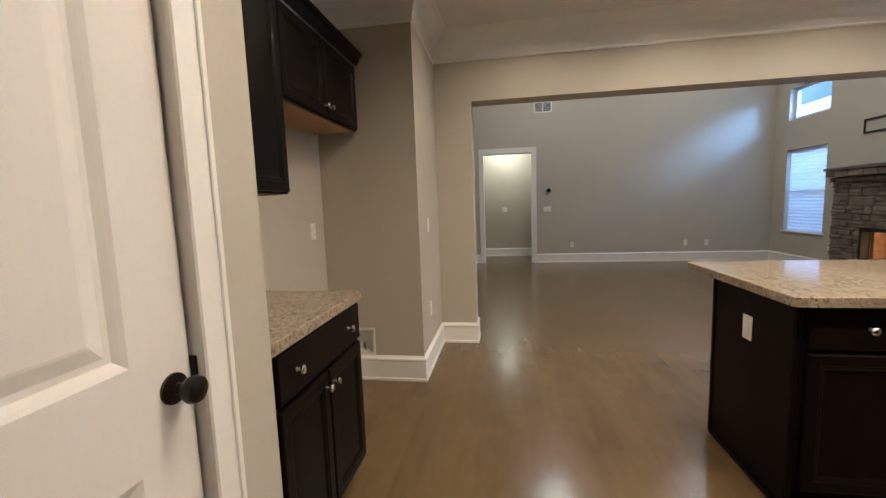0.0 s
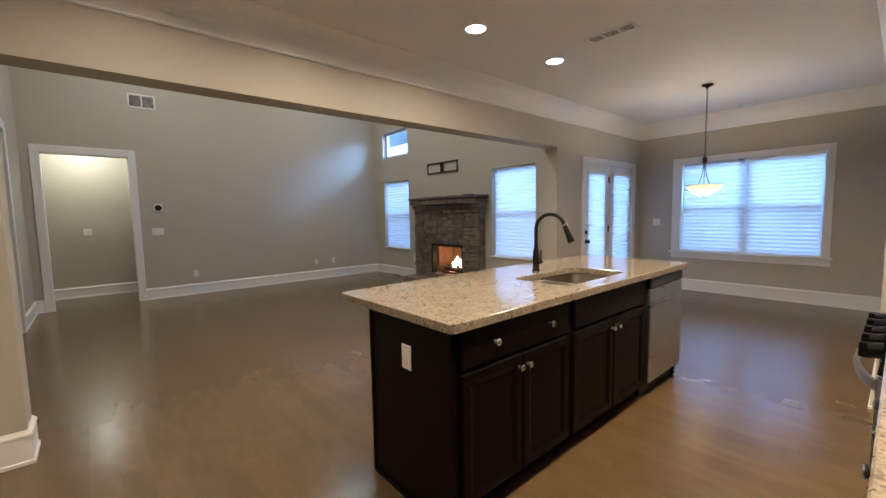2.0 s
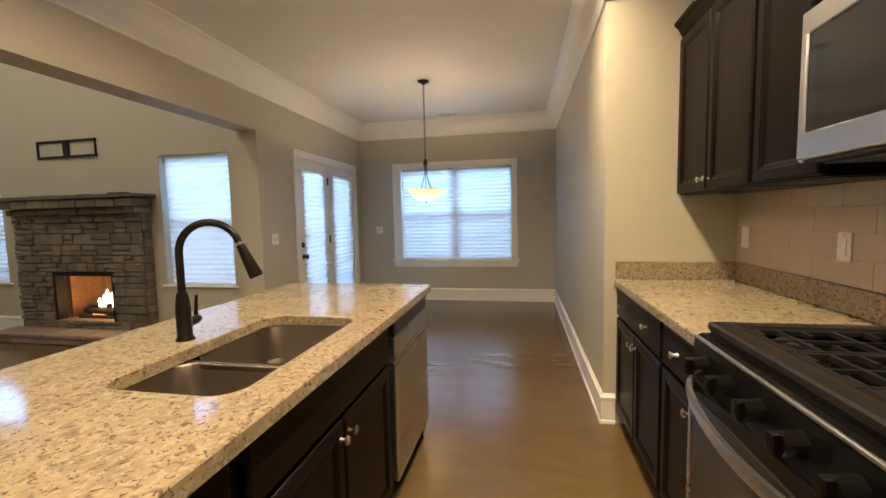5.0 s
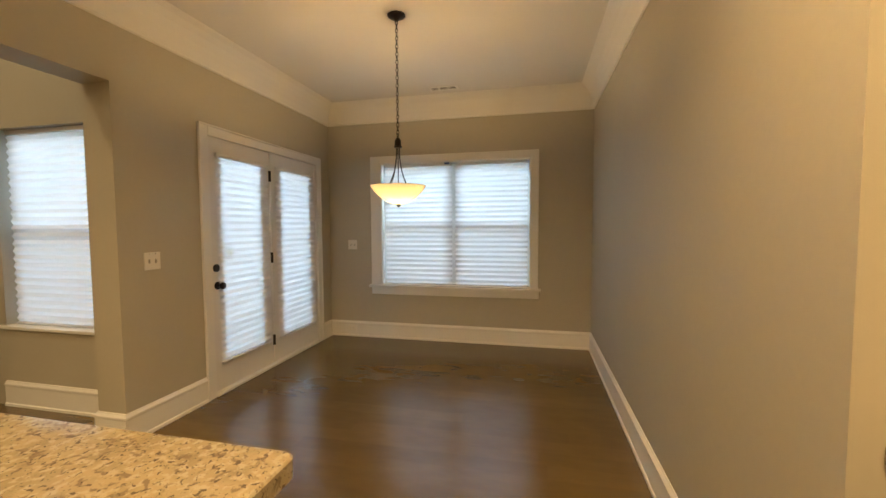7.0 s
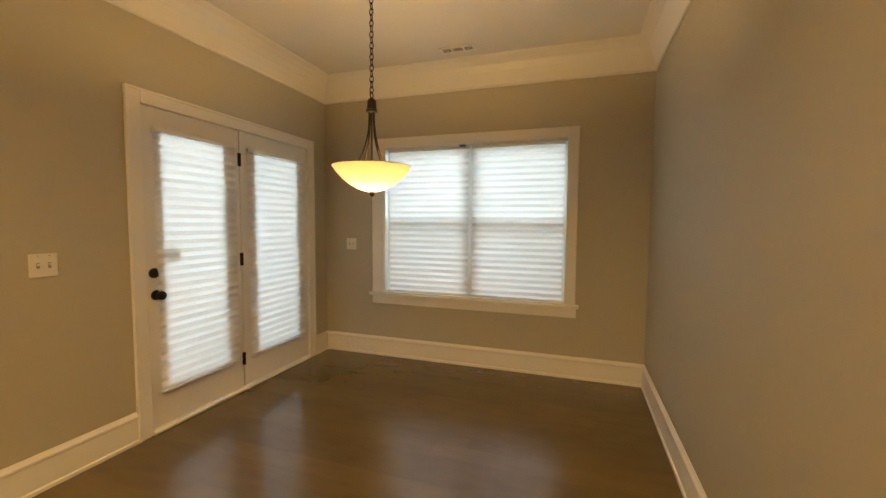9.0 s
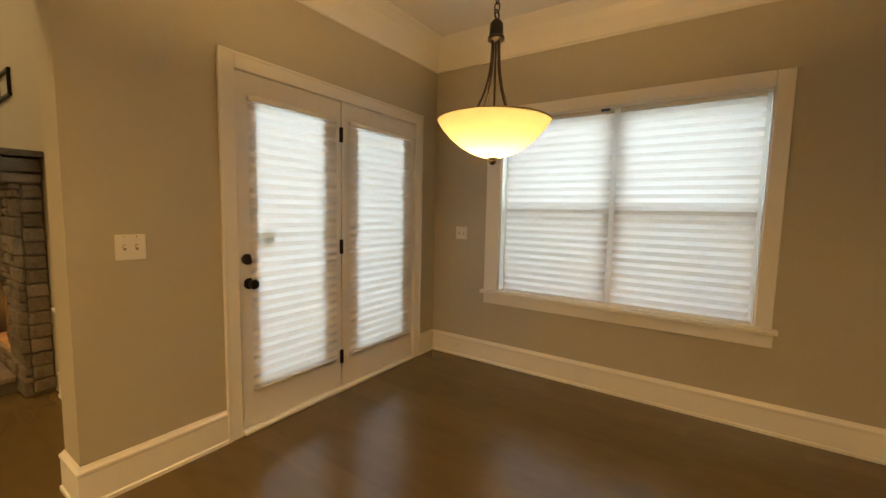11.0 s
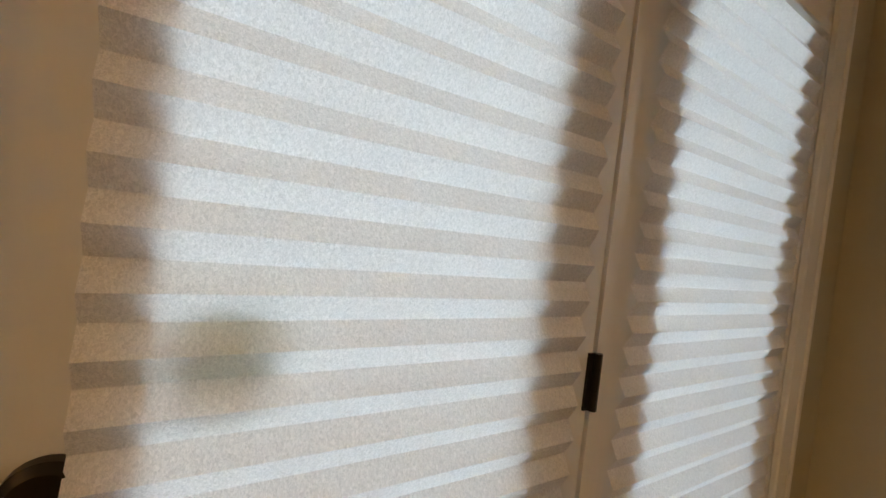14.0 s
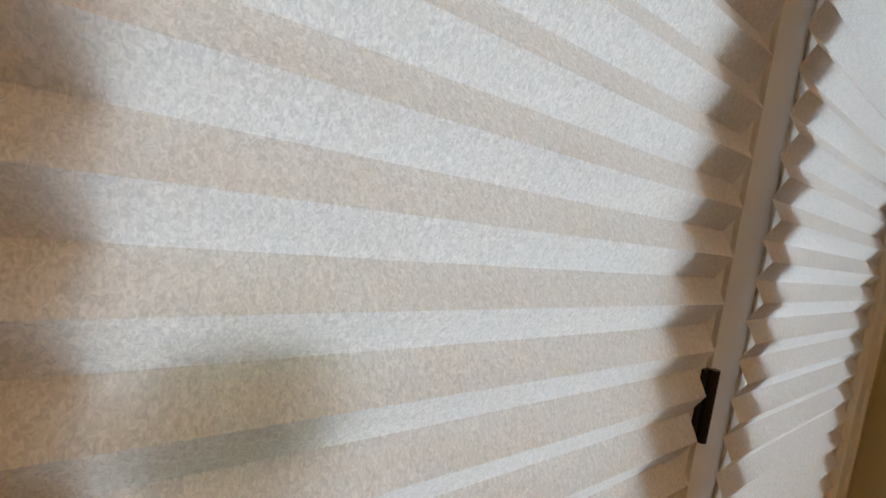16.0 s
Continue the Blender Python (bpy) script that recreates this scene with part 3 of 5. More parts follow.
for nm, y0, y1, z0, z1 in (("window_5", 8.30, 9.24, 2.585, 3.15), ("window_6", 5.09, 5.97, 2.585, 3.15)):
    t = thing(nm, pose(6.25 + 0.085, y1, 0, 0, 0, -90), "fixed white transom window without a shade", "window", kind="structure")
    w = y1 - y0
    f = bmesh.new()
    box(f, (0, 0, z0), (0.05, 0.06, z1)), box(f, (w - 0.05, 0, z0), (w, 0.06, z1)), box(f, (0.05, 0, z0), (w - 0.05, 0.06, z0 + 0.05)), box(f, (0.05, 0, z1 - 0.05), (w - 0.05, 0.06, z1))
    part("window_frame", f, VINYL, t)
    part("pane", boxes(((0.05, 0.025, z0 + 0.05), (w - 0.05, 0.03, z1 - 0.05))), GLASS, t).visible_shadow = False

# french doors on to the porch
YD = 4.555
fd = bmesh.new()
box(fd, (6.69, YD, 0), (6.702, YD + 0.145, 2.05)), box(fd, (8.248, YD, 0), (8.26, YD + 0.145, 2.05)), box(fd, (6.702, YD, 2.038), (8.248, YD + 0.145, 2.05)), box(fd, (7.447, YD + 0.002, 0.03), (7.473, YD + 0.10, 2.038))
box(fd, (7.425, YD + 0.052, 0.03), (7.447, YD + 0.10, 2.038)), box(fd, (6.702, YD + 0.052, 0.03), (6.716, YD + 0.10, 2.038)), box(fd, (6.716, YD + 0.052, 2.026), (7.425, YD + 0.10, 2.038))
structure("door_frame", fd, DOORP, "white french door frame", "door frame")
cas = bmesh.new()
for a, b in (((6.612, YD - 0.018, 0), (6.699, YD, 2.122)), ((8.252, YD - 0.018, 0), (8.342, YD, 2.122)), ((6.699, YD - 0.018, 2.036), (8.252, YD, 2.122))):
    box(cas, a, b, 0.004)
for a, b in (((6.612, YD - 0.024, 0), (6.630, YD - 0.016, 2.122)), ((8.324, YD - 0.024, 0), (8.342, YD - 0.016, 2.122)), ((6.630, YD - 0.024, 2.106), (8.324, YD - 0.016, 2.122))):
    box(cas, a, b, 0.002)
structure("door_casing", cas, TRIM, "white moulded casing round the french doors", "door trim")
structure("door_threshold", boxes(((6.70, YD - 0.03, 0), (8.25, YD + 0.14, 0.026), 0.006)), TRIM, "white painted threshold", "threshold")


def french_leaf(name, x0, x1, gx0, gx1, label):
    t = thing(name, (x0, YD + 0.006, 0.03), label, "door", kind="structure")
    w, gz0, gz1, h, d = x1 - x0, 0.26, 1.868, 2.005, 0.042
    a, b = gx0 - x0, gx1 - x0
    s = boxes(((0, 0, 0), (a, d, h)), ((b, 0, 0), (w, d, h)), ((a, 0, 0), (b, d, gz0)), ((a, 0, gz1), (b, d, h)))
    part("slab", s, DOORP, t)
    lip = bmesh.new()
    for p, q in (((a - 0.03, -0.004, gz0 - 0.03), (a, 0.0, gz1 + 0.03)), ((b, -0.004, gz0 - 0.03), (b + 0.03, 0.0, gz1 + 0.03)), ((a, -0.004, gz0 - 0.03), (b, 0.0, gz0)), ((a, -0.004, gz1), (b, 0.0, gz1 + 0.03))):
        box(lip, p, q, 0.0015)
    part("glazing_bead", lip, DOORP, t)
    part("pane", boxes(((a, d / 2 - 0.003, gz0), (b, d / 2 + 0.003, gz1))), GLASS, t).visible_shadow = False
    return t


leaf = french_leaf("door_1", 6.704, 7.4405, 6.822, 7.290, "white glazed door with black knob and deadbolt")
french_leaf("door_2", 7.476, 8.246, 7.585, 8.090, "white glazed fixed door leaf")


def knob_profile(s=1.0):
    return [(0.0, 0.0), (0.032 * s, 0.0), (0.032 * s, -0.006), (0.012 * s, -0.010), (0.011 * s, -0.028), (0.024 * s, -0.036), (0.029 * s, -0.048), (0.026 * s, -0.060), (0.014 * s, -0.066), (0.0, -0.067)]


# dark strip added to draw the shaded gap between leaf and post
part("gap_shade", boxes(((0.7368, 0.026, 0.0), (0.7425, 0.038, 2.0))), PLASTICB, leaf, "dark strip standing for the shade in the hinge gap")
part("door_knob", lathe(bmesh.new(), knob_profile(), (0.06, 0, 0.845), "Y"), BRONZE, leaf, "round black door knob", True)
part("deadbolt", lathe(bmesh.new(), [(0, 0), (0.031, 0), (0.031, -0.012), (0.024, -0.020), (0.0, -0.022)], (0.05, 0, 0.985), "Y"), BRONZE, leaf, "round black deadbolt", True)
part("strike_plate", boxes(((-0.004, -0.003, 0.82), (0.006, 0.002, 0.875))), BRONZE, leaf)
for z in (1.735, 0.965, 0.17):
    hb = boxes(((0.725, -0.004, z), (0.738, 0.001, z + 0.10)))
    tube(hb, [(0.743, -0.007, z), (0.743, -0.007, z + 0.10)], 0.008, 10)
    part("hinge", hb, BRONZE, leaf, "black butt hinge")
shade(pose(6.766, 4.541, 0), 0.618, 0.245, 1.915, "white pleated shade hung over the door glass", 0.0285)
shade(pose(7.505, 4.541, 0), 0.670, 0.245, 1.915, "white pleated shade hung over the fixed leaf", 0.0285)
# disc added behind the shade to cast the blurred round spot on its cloth
solid("spot_disc", lathe(bmesh.new(), [(0, 0.0), (0.052, 0.0), (0.050, -0.006), (0.034, -0.016), (0.014, -0.020), (0.012, -0.034), (0, -0.036)], (6.888, YD + 0.0235, 1.138), "Y"), SPOT_DISC, "pale green round disc added on the door glass", "hook", smooth=True)

# pantry door
pd = thing("door_3", (0.478, 0.875, 0.012), "white two-panel door with a black knob, closed", "door", kind="structure")
W, Hh, T = 0.756, 2.02, 0.036
pan = ((0.125, W - 0.135, 1.012, 1.885), (0.125, W - 0.135, 0.20, 0.80))
slab = boxes(((-T, 0, 0), (0, 0.125, Hh)), ((-T, W - 0.135, 0), (0, W, Hh)), ((-T, 0.125, 0), (0, W - 0.135, 0.20)), ((-T, 0.125, 0.80), (0, W - 0.135, 1.012)), ((-T, 0.125, 1.885), (0, W - 0.135, Hh)))
part("slab", slab, DOORP, pd)
for a, b, z0, z1 in pan:
    f = bmesh.new()
    steps = ((0.0, 0.0), (0.010, -0.004), (0.022, -0.010), (0.034, -0.010), (0.060, -0.003), (0.066, -0.002))
    loops = [[f.verts.new((d, u, z)) for u, z in ((a + i, z0 + i), (b - i, z0 + i), (b - i, z1 - i), (a + i, z1 - i))] for i, d in steps]
    for lo, hi in zip(loops, loops[1:]):
        for k in range(4):
            f.faces.new((lo[k], lo[(k + 1) % 4], hi[(k + 1) % 4], hi[k]))
    f.faces.new(loops[-1])
    part("panel", f, DOORP, pd)
kn = part("door_knob", lathe(bmesh.new(), [(r, -h) for r, h in knob_profile()], (0.0, W - 0.048, 0.935), "X"), BRONZE, pd, "round black door knob", True)
part("strike_plate", boxes(((-0.006, W + 0.001, 0.915), (0.014, W + 0.006, 0.985), 0.001)), BRONZE, pd)
structure("door_frame", hole_frame(bmesh.new(), "x", 0.38, 0.12, 0.855, 1.655, 0, 2.05, 0.018), DOORP, "white pantry door jamb", "door frame")
cas = boxes(((0.50, 1.633, 0), (0.518, 1.715, 2.14), 0.004), ((0.50, 0.765, 0), (0.518, 0.867, 2.14), 0.004), ((0.50, 0.867, 2.038), (0.518, 1.633, 2.14), 0.004), ((0.516, 1.697, 0), (0.523, 1.715, 2.14), 0.003), ((0.516, 0.765, 0), (0.524, 0.785, 2.14), 0.003))
structure("door_casing", cas, TRIM, "white moulded casing round the pantry door", "door trim")

# cased openings of the living room
cas = boxes(((0.60, 9.582, 0), (0.70, 9.6, 2.43), 0.004), ((1.70, 9.582, 0), (1.80, 9.6, 2.43), 0.004), ((0.70, 9.582, 2.32), (1.70, 9.6, 2.43), 0.004))
structure("door_casing", cas, TRIM, "white casing round the hallway opening", "door trim")
structure("door_frame", hole_frame(bmesh.new(), "y", 9.6, 0.14, 0.69, 1.71, 0, 2.33, 0.015), TRIM, "white lining of the hallway opening", "door frame")
cas = boxes(((0.50, 8.29, 0), (0.52, 8.40, 2.5), 0.004), ((0.50, 5.60, 0), (0.52, 5.71, 2.5), 0.004), ((0.50, 5.71, 2.39), (0.52, 8.29, 2.5), 0.004))
structure("door_casing", cas, TRIM, "white casing round the foyer opening", "door trim")
structure("door_frame", hole_frame(bmesh.new(), "x", 0.36, 0.14, 5.7, 8.3, 0, 2.4, 0.015), TRIM, "white lining of the foyer opening", "door frame")


# ---- kitchen cabinets ----
def front_panel(x0, x1, z0, z1, y, raised=True, rail=0.055, t=0.019):
    """A cabinet door front in the plane y, facing -y: mitred frame, bead and recessed panel."""
    bm = bmesh.new()
    steps = [(0.0, t), (0.0, 0.007), (0.002, 0.003), (0.007, 0.0)]
    steps += [(rail - 0.012, 0.0), (rail - 0.008, 0.003), (rail - 0.002, 0.004), (rail + 0.010, 0.011)] if raised else [(0.010, 0.0)]
    loops = [[bm.verts.new((u, y - t + d, z)) for u, z in ((x0 + i, z0 + i), (x1 - i, z0 + i), (x1 - i, z1 - i), (x0 + i, z1 - i))] for i, d in steps]
    for lo, hi in zip(loops, loops[1:]):
        for k in range(4):
            bm.faces.new((lo[k], lo[(k + 1) % 4], hi[(k + 1) % 4], hi[k]))
    bm.faces.new(loops[-1]), bm.faces.new(loops[0][::-1])
    return bm


KNOB = [(0, 0), (0.008, 0), (0.0065, -0.005), (0.005, -0.014), (0.008, -0.018), (0.0145, -0.021), (0.0155, -0.025), (0.012, -0.029), (0, -0.0305)]


def cabinet(name, m, w, z0, z1, depth, fronts, label, toe=False, under=None):
    """fronts: (kind, x0, x1, z0, z1, knobs as (x, z) pairs), front face at its own y=0."""
    t = thing(name, m, label, "cabinet", "espresso kitchen cabinets")
    b = bmesh.new()
    box(b, (0, 0, z0), (w, depth, z1))
    if toe:
        box(b, (0, 0.07, 0.0), (w, depth, z0))
    part("body", b, CAB, t)
    if under:
        part("underside", boxes(((0.018, 0.018, z0 - 0.004), (w - 0.018, depth, z0))), under, t, "flat cabinet underside")
    for kind, x0, x1, a, c, knobs in fronts:
        f = part(kind, front_panel(x0, x1, a, c, -0.001, kind == "door"), CAB, t)
        for kx, kz in knobs:
            part("knob", lathe(bmesh.new(), KNOB, (kx, -0.020, kz), "Y", 16), NICKEL, f, "brushed nickel knob", True)
    return t


# island, fronts facing -y
IX, IY = 2.275, 2.59
cabinet("island_cabinet", (IX, IY, 0), 0.82, 0.10, 0.874, 0.60, [
    ("drawer_front", 0.018, 0.80, 0.70, 0.862, [(0.215, 0.783), (0.62, 0.783)]),
    ("door", 0.018, 0.405, 0.115, 0.682, [(0.378, 0.625)]), ("door", 0.413, 0.80, 0.115, 0.682, [(0.440, 0.625)])], "dark espresso island cabinet with drawer and two doors", True)
cabinet("island_sink_cabinet", (IX + 0.82, IY, 0), 0.945, 0.10, 0.64, 0.60, [
    ("drawer_front", 0.03, 0.925, 0.70, 0.862, []),
    ("door", 0.03, 0.472, 0.115, 0.682, [(0.447, 0.625)]), ("door", 0.482, 0.925, 0.115, 0.682, [(0.510, 0.625)])], "dark espresso sink base cabinet with two doors", True)
sb = bpy.data.objects["island_sink_cabinet"]
part("rim", boxes(((0, 0, 0.64), (0.945, 0.018, 0.874)), ((0, 0.50, 0.64), (0.945, 0.60, 0.874)), ((0, 0.018, 0.64), (0.018, 0.50, 0.874)), ((0.927, 0.018, 0.64), (0.945, 0.50, 0.874))), CAB, sb)
ep = thing("island_end_panel", (2.255, 2.588, 0), "dark espresso end panel of the island", "cabinet panel")
part("sheet", boxes(((0, 0, 0), (0.019, 0.617, 0.874), 0.002)), CAB, ep)
part("corner_strip", boxes(((-0.006, 0.597, 0), (0, 0.619, 0.874), 0.002)), CAB, ep)
part("corner_strip", boxes(((-0.006, 0, 0), (0, 0.017, 0.874), 0.002)), CAB, ep)
part("shoe_moulding", boxes(((-0.014, 0.018, 0), (0, 0.596, 0.02), 0.005)), CAB, ep)
solid("island_back_panel", boxes(((2.275, 3.192, 0), (4.70, 3.206, 0.874), 0.002)), CAB, "dark espresso back panel of the island", "cabinet panel")
solid("island_far_panel", boxes(((4.683, 2.60, 0), (4.70, 3.191, 0.874), 0.002)), CAB, "dark espresso far end panel of the island", "cabinet panel")


def rounded_outline(x0, x1, y0, y1, r, n=6):
    pts = []
    for cx, cy, a0 in ((x1 - r, y1 - r, 0), (x0 + r, y1 - r, 90), (x0 + r, y0 + r, 180), (x1 - r, y0 + r, 270)):
        for k in range(n + 1):
            a = radians(a0 + 90 * k / n)
            pts.append((cx + r * math.cos(a), cy + r * math.sin(a)))
    return pts


def slab_with_hole(outer, inner, z0, z1, bev=0.004):
    """A stone top: outer and inner outlines (same count of points), with eased edges."""
    bm = bmesh.new()

    def ring(pts, z, shrink=0.0):
        cx, cy = sum(p[0] for p in pts) / len(pts), sum(p[1] for p in pts) / len(pts)
        return [bm.verts.new((x - math.copysign(min(abs(shrink), abs(x - cx)), x - cx) * (1 if shrink > 0 else -1), y - math.copysign(min(abs(shrink), abs(y - cy)), y - cy) * (1 if shrink > 0 else -1), z)) for x, y in pts]
    o = [ring(outer, z0), ring(outer, z1 - bev), ring(outer, z1, bev)]
    n = len(outer)

    def skin(lo, hi):
        for k in range(n):
            bm.faces.new((lo[k], lo[(k + 1) % n], hi[(k + 1) % n], hi[k]))
    skin(o[0], o[1]), skin(o[1], o[2])
    if inner:
        i = [ring(inner, z0), ring(inner, z1 - bev), ring(inner, z1, -bev)]
        skin(i[1], i[0]), skin(i[2], i[1]), skin(o[2], i[2]), skin(i[0], o[0])
    else:
        bm.faces.new(o[2]), bm.faces.new(o[0][::-1])
    return bm


SX0, SX1, SY0, SY1 = 3.20, 3.93, 2.665, 3.06
solid("island_countertop", slab_with_hole(rounded_outline(2.215, 4.735, 2.54, 3.455, 0.025), rounded_outline(SX0, SX1, SY0, SY1, 0.075), 0.8745, 0.914), GRANITE, "polished cream and brown speckled granite island top", "countertop")

sink = thing("kitchen_sink", (SX0, SY0, 0.70), "stainless steel double-bowl undermount sink", "sink")
for x0, x1, nm in ((-0.012, 0.292, "bowl"), (0.308, 0.742, "bowl")):
    bm = bmesh.new()
    rings = []
    for ins, z in ((0.0, 0.172), (0.004, 0.165), (0.010, 0.03), (0.03, 0.004), (0.06, 0.0)):
        rings.append([bm.verts.new((x, y, z)) for x, y in rounded_outline(x0 + ins, x1 - ins, -0.012 + ins, 0.407 - ins, 0.07)])
    for lo, hi in zip(rings, rings[1:]):
        for k in range(len(lo)):
            bm.faces.new((lo[k], lo[(k + 1) % len(lo)], hi[(k + 1) % len(lo)], hi[k]))
    bm.faces.new(rings[-1])
    part(nm, bm, SINK, sink, smooth=True)
    cx = (x0 + x1) / 2
    part("drain", lathe(bmesh.new(), [(0, 0.002), (0.02, 0.001), (0.04, 0.004), (0.045, 0.002), (0.045, 0.0)], (cx, 0.22, 0.001)), STEEL, sink, smooth=True)
part("divider", boxes(((0.286, -0.012, 0.148), (0.314, 0.407, 0.171), 0.008, 3)), SINK, sink)

fc = thing("kitchen_faucet", (3.575, 3.145, 0.914), "matte dark bronze pull-down gooseneck faucet", "faucet")
part("base", lathe(bmesh.new(), [(0.030, 0), (0.030, 0.006), (0.024, 0.014), (0.0235, 0.11), (0.021, 0.14), (0.016, 0.165), (0.0, 0.165)], (0, 0, 0)), BRONZE, fc, smooth=True)
dirn = Vector((0.30, -0.95, 0)).normalized()
arc = [(0, 0, 0.15), (0, 0, 0.22), (0, 0, 0.30)]
for k in range(1, 13):
    a = math.pi * k / 13.2
    off = 0.100 * (1 - math.cos(a))
    arc.append((dirn.x * off, dirn.y * off, 0.30 + 0.100 * math.sin(a)))
part("spout", tube(bmesh.new(), arc, 0.0125, 14), BRONZE, fc, smooth=True)
end, prev = Vector(arc[-1]), Vector(arc[-2])
dn = (end - prev).normalized()
part("collar", tube(bmesh.new(), [end - dn * 0.002, end + dn * 0.008], 0.0135, 14), NICKEL, fc, "thin nickel ring", True)
part("spray_head", tube(bmesh.new(), [end + dn * 0.008, end + dn * 0.03, end + dn * 0.122, end + dn * 0.130], [0.0145, 0.016, 0.0235, 0.021], 16), BRONZE, fc, smooth=True)
hd = tube(bmesh.new(), [(0.018, 0, 0.055), (0.05, 0.0, 0.058), (0.066, 0, 0.06)], [0.017, 0.017, 0.012], 14)
tube(hd, [(0.052, 0, 0.062), (0.055, 0, 0.10), (0.060, 0, 0.145)], [0.008, 0.006, 0.005], 10)
part("handle", hd, BRONZE, fc, smooth=True)

dw = thing("dishwasher", (4.075, 2.575, 0), "stainless steel dishwasher with dark control strip", "dishwasher")
part("body", boxes(((0.01, 0.03, 0.10), (0.597, 0.58, 0.868))), PLASTICB, dw)
part("door", boxes(((0.006, -0.012, 0.112), (0.600, 0.03, 0.782), 0.006, )), STEEL, dw)
cp = part("control_panel", boxes(((0.006, -0.014, 0.786), (0.600, 0.03, 0.866), 0.008)), material("grey_steel_strip", (0.16, 0.16, 0.16), 0.35, 1.0), dw, "dark grey control strip")
part("handle", boxes(((0.20, -0.020, 0.770), (0.41, -0.012, 0.790), 0.003)), STEEL, cp)
part("toe_panel", boxes(((0.01, 0.05, 0.0), (0.597, 0.08, 0.105))), PLASTICB, dw)
part("foot", lathe(bmesh.new(), [(0.014, 0), (0.014, 0.012), (0.006, 0.016), (0.006, 0.10)], (0.585, 0.02, 0)), NICKEL, dw)

# left base and wall cabinets in the alcove, fronts facing +x
cabinet("base_cabinet", pose(0.452, 1.945, 0, 0, 0, 90), 0.70, 0.10, 0.874, 0.62, [
    ("drawer_front", 0.012, 0.688, 0.70, 0.862, [(0.12, 0.783), (0.55, 0.783)]),
    ("door", 0.012, 0.345, 0.115, 0.682, [(0.318, 0.625)]), ("door", 0.353, 0.688, 0.115, 0.682, [(0.380, 0.625)])], "dark espresso base cabinet beside the refrigerator space", True)
solid("alcove_countertop", slab_with_hole(rounded_outline(-0.178, 0.478, 1.893, 2.665, 0.012), None, 0.8745, 0.914), GRANITE, "polished cream and brown speckled granite top", "countertop")
cabinet("wall_cabinet", pose(0.150, 1.90, 0, 0, 0, 90), 0.755, 1.375, 2.27, 0.325, [
    ("door", 0.01, 0.37, 1.385, 2.255, [(0.345, 1.43)]), ("door", 0.378, 0.745, 1.385, 2.255, [(0.405, 1.43)])], "dark espresso wall cabinet", under=CABIN)
cabinet("fridge_wall_cabinet", pose(0.135, 2.665, 0, 0, 0, 90), 0.965, 1.825, 2.27, 0.31, [
    ("door", 0.01, 0.478, 1.835, 2.255, [(0.45, 1.885)]), ("door", 0.486, 0.955, 1.835, 2.255, [(0.515, 1.885)])], "dark espresso wall cabinet above the refrigerator space", under=CABIN)
CABCROWN = [(0, 0), (0.006, 0), (0.012, 0.012), (0.028, 0.045), (0.045, 0.06), (0.05, 0.075), (0, 0.075)]
solid("cabinet_crown", sweep(bmesh.new(), CABCROWN, (0.15, 1.90, 2.27), (0.15, 3.66, 2.27), (1, 0, 0)), CAB, "dark cabinet crown moulding over the alcove", "cabinet moulding")

# range wall cabinets, fronts facing +y: their own x runs back along the room
R = lambda x, y: pose(x, y, 0, 0, 0, 180)
cabinet("base_cabinet", R(4.99, 1.425), 0.80, 0.10, 0.874, 0.63, [
    ("drawer_front", 0.010, 0.79, 0.70, 0.862, [(0.18, 0.783), (0.60, 0.783)]),
    ("door", 0.010, 0.396, 0.115, 0.682, [(0.37, 0.625)]), ("door", 0.404, 0.79, 0.115, 0.682, [(0.43, 0.625)])], "dark espresso base cabinet with drawer and two doors", True)
cabinet("base_cabinet", R(4.19, 1.425), 0.355, 0.10, 0.874, 0.63, [
    ("drawer_front", 0.015, 0.345, 0.70, 0.862, [(0.18, 0.783)]), ("door", 0.015, 0.345, 0.115, 0.682, [(0.31, 0.625)])], "narrow dark espresso base cabinet beside the range", True)
cabinet("base_cabinet", R(3.045, 1.425), 0.45, 0.10, 0.874, 0.63, [
    ("drawer_front", 0.012, 0.438, 0.70, 0.862, [(0.225, 0.783)]), ("door", 0.012, 0.438, 0.115, 0.682, [(0.045, 0.625)])], "narrow dark espresso base cabinet near the passage", True)
cabinet("base_cabinet", R(2.595, 1.425), 0.80, 0.10, 0.874, 0.63, [
    ("drawer_front", 0.012, 0.79, 0.70, 0.862, [(0.2, 0.783), (0.6, 0.783)]),
    ("door", 0.012, 0.396, 0.115, 0.682, [(0.37, 0.625)]), ("door", 0.404, 0.79, 0.115, 0.682, [(0.43, 0.625)])], "dark espresso base cabinet near the passage", True)
for nm, x0, x1 in (("range_countertop", 3.833, 4.998), ("passage_countertop", 1.78, 3.047)):
    solid(nm, slab_with_hole(rounded_outline(x0, x1, 0.792, 1.458, 0.006), None, 0.8745, 0.914), GRANITE, "polished cream and brown speckled granite worktop", "countertop")
solid("granite_upstand", boxes(((3.833, 0.793, 0.9145), (4.975, 0.815, 1.02), 0.003)), GRANITE, "low granite upstand behind the worktop", "upstand")
solid("granite_upstand", boxes(((4.976, 0.793, 0.9145), (4.998, 1.452, 1.02), 0.003)), GRANITE, "low granite upstand along the end wall", "upstand")
solid("granite_upstand", boxes(((1.78, 0.793, 0.9145), (3.047, 0.815, 1.02), 0.003)), GRANITE, "low granite upstand near the passage", "upstand")
UY = 1.108
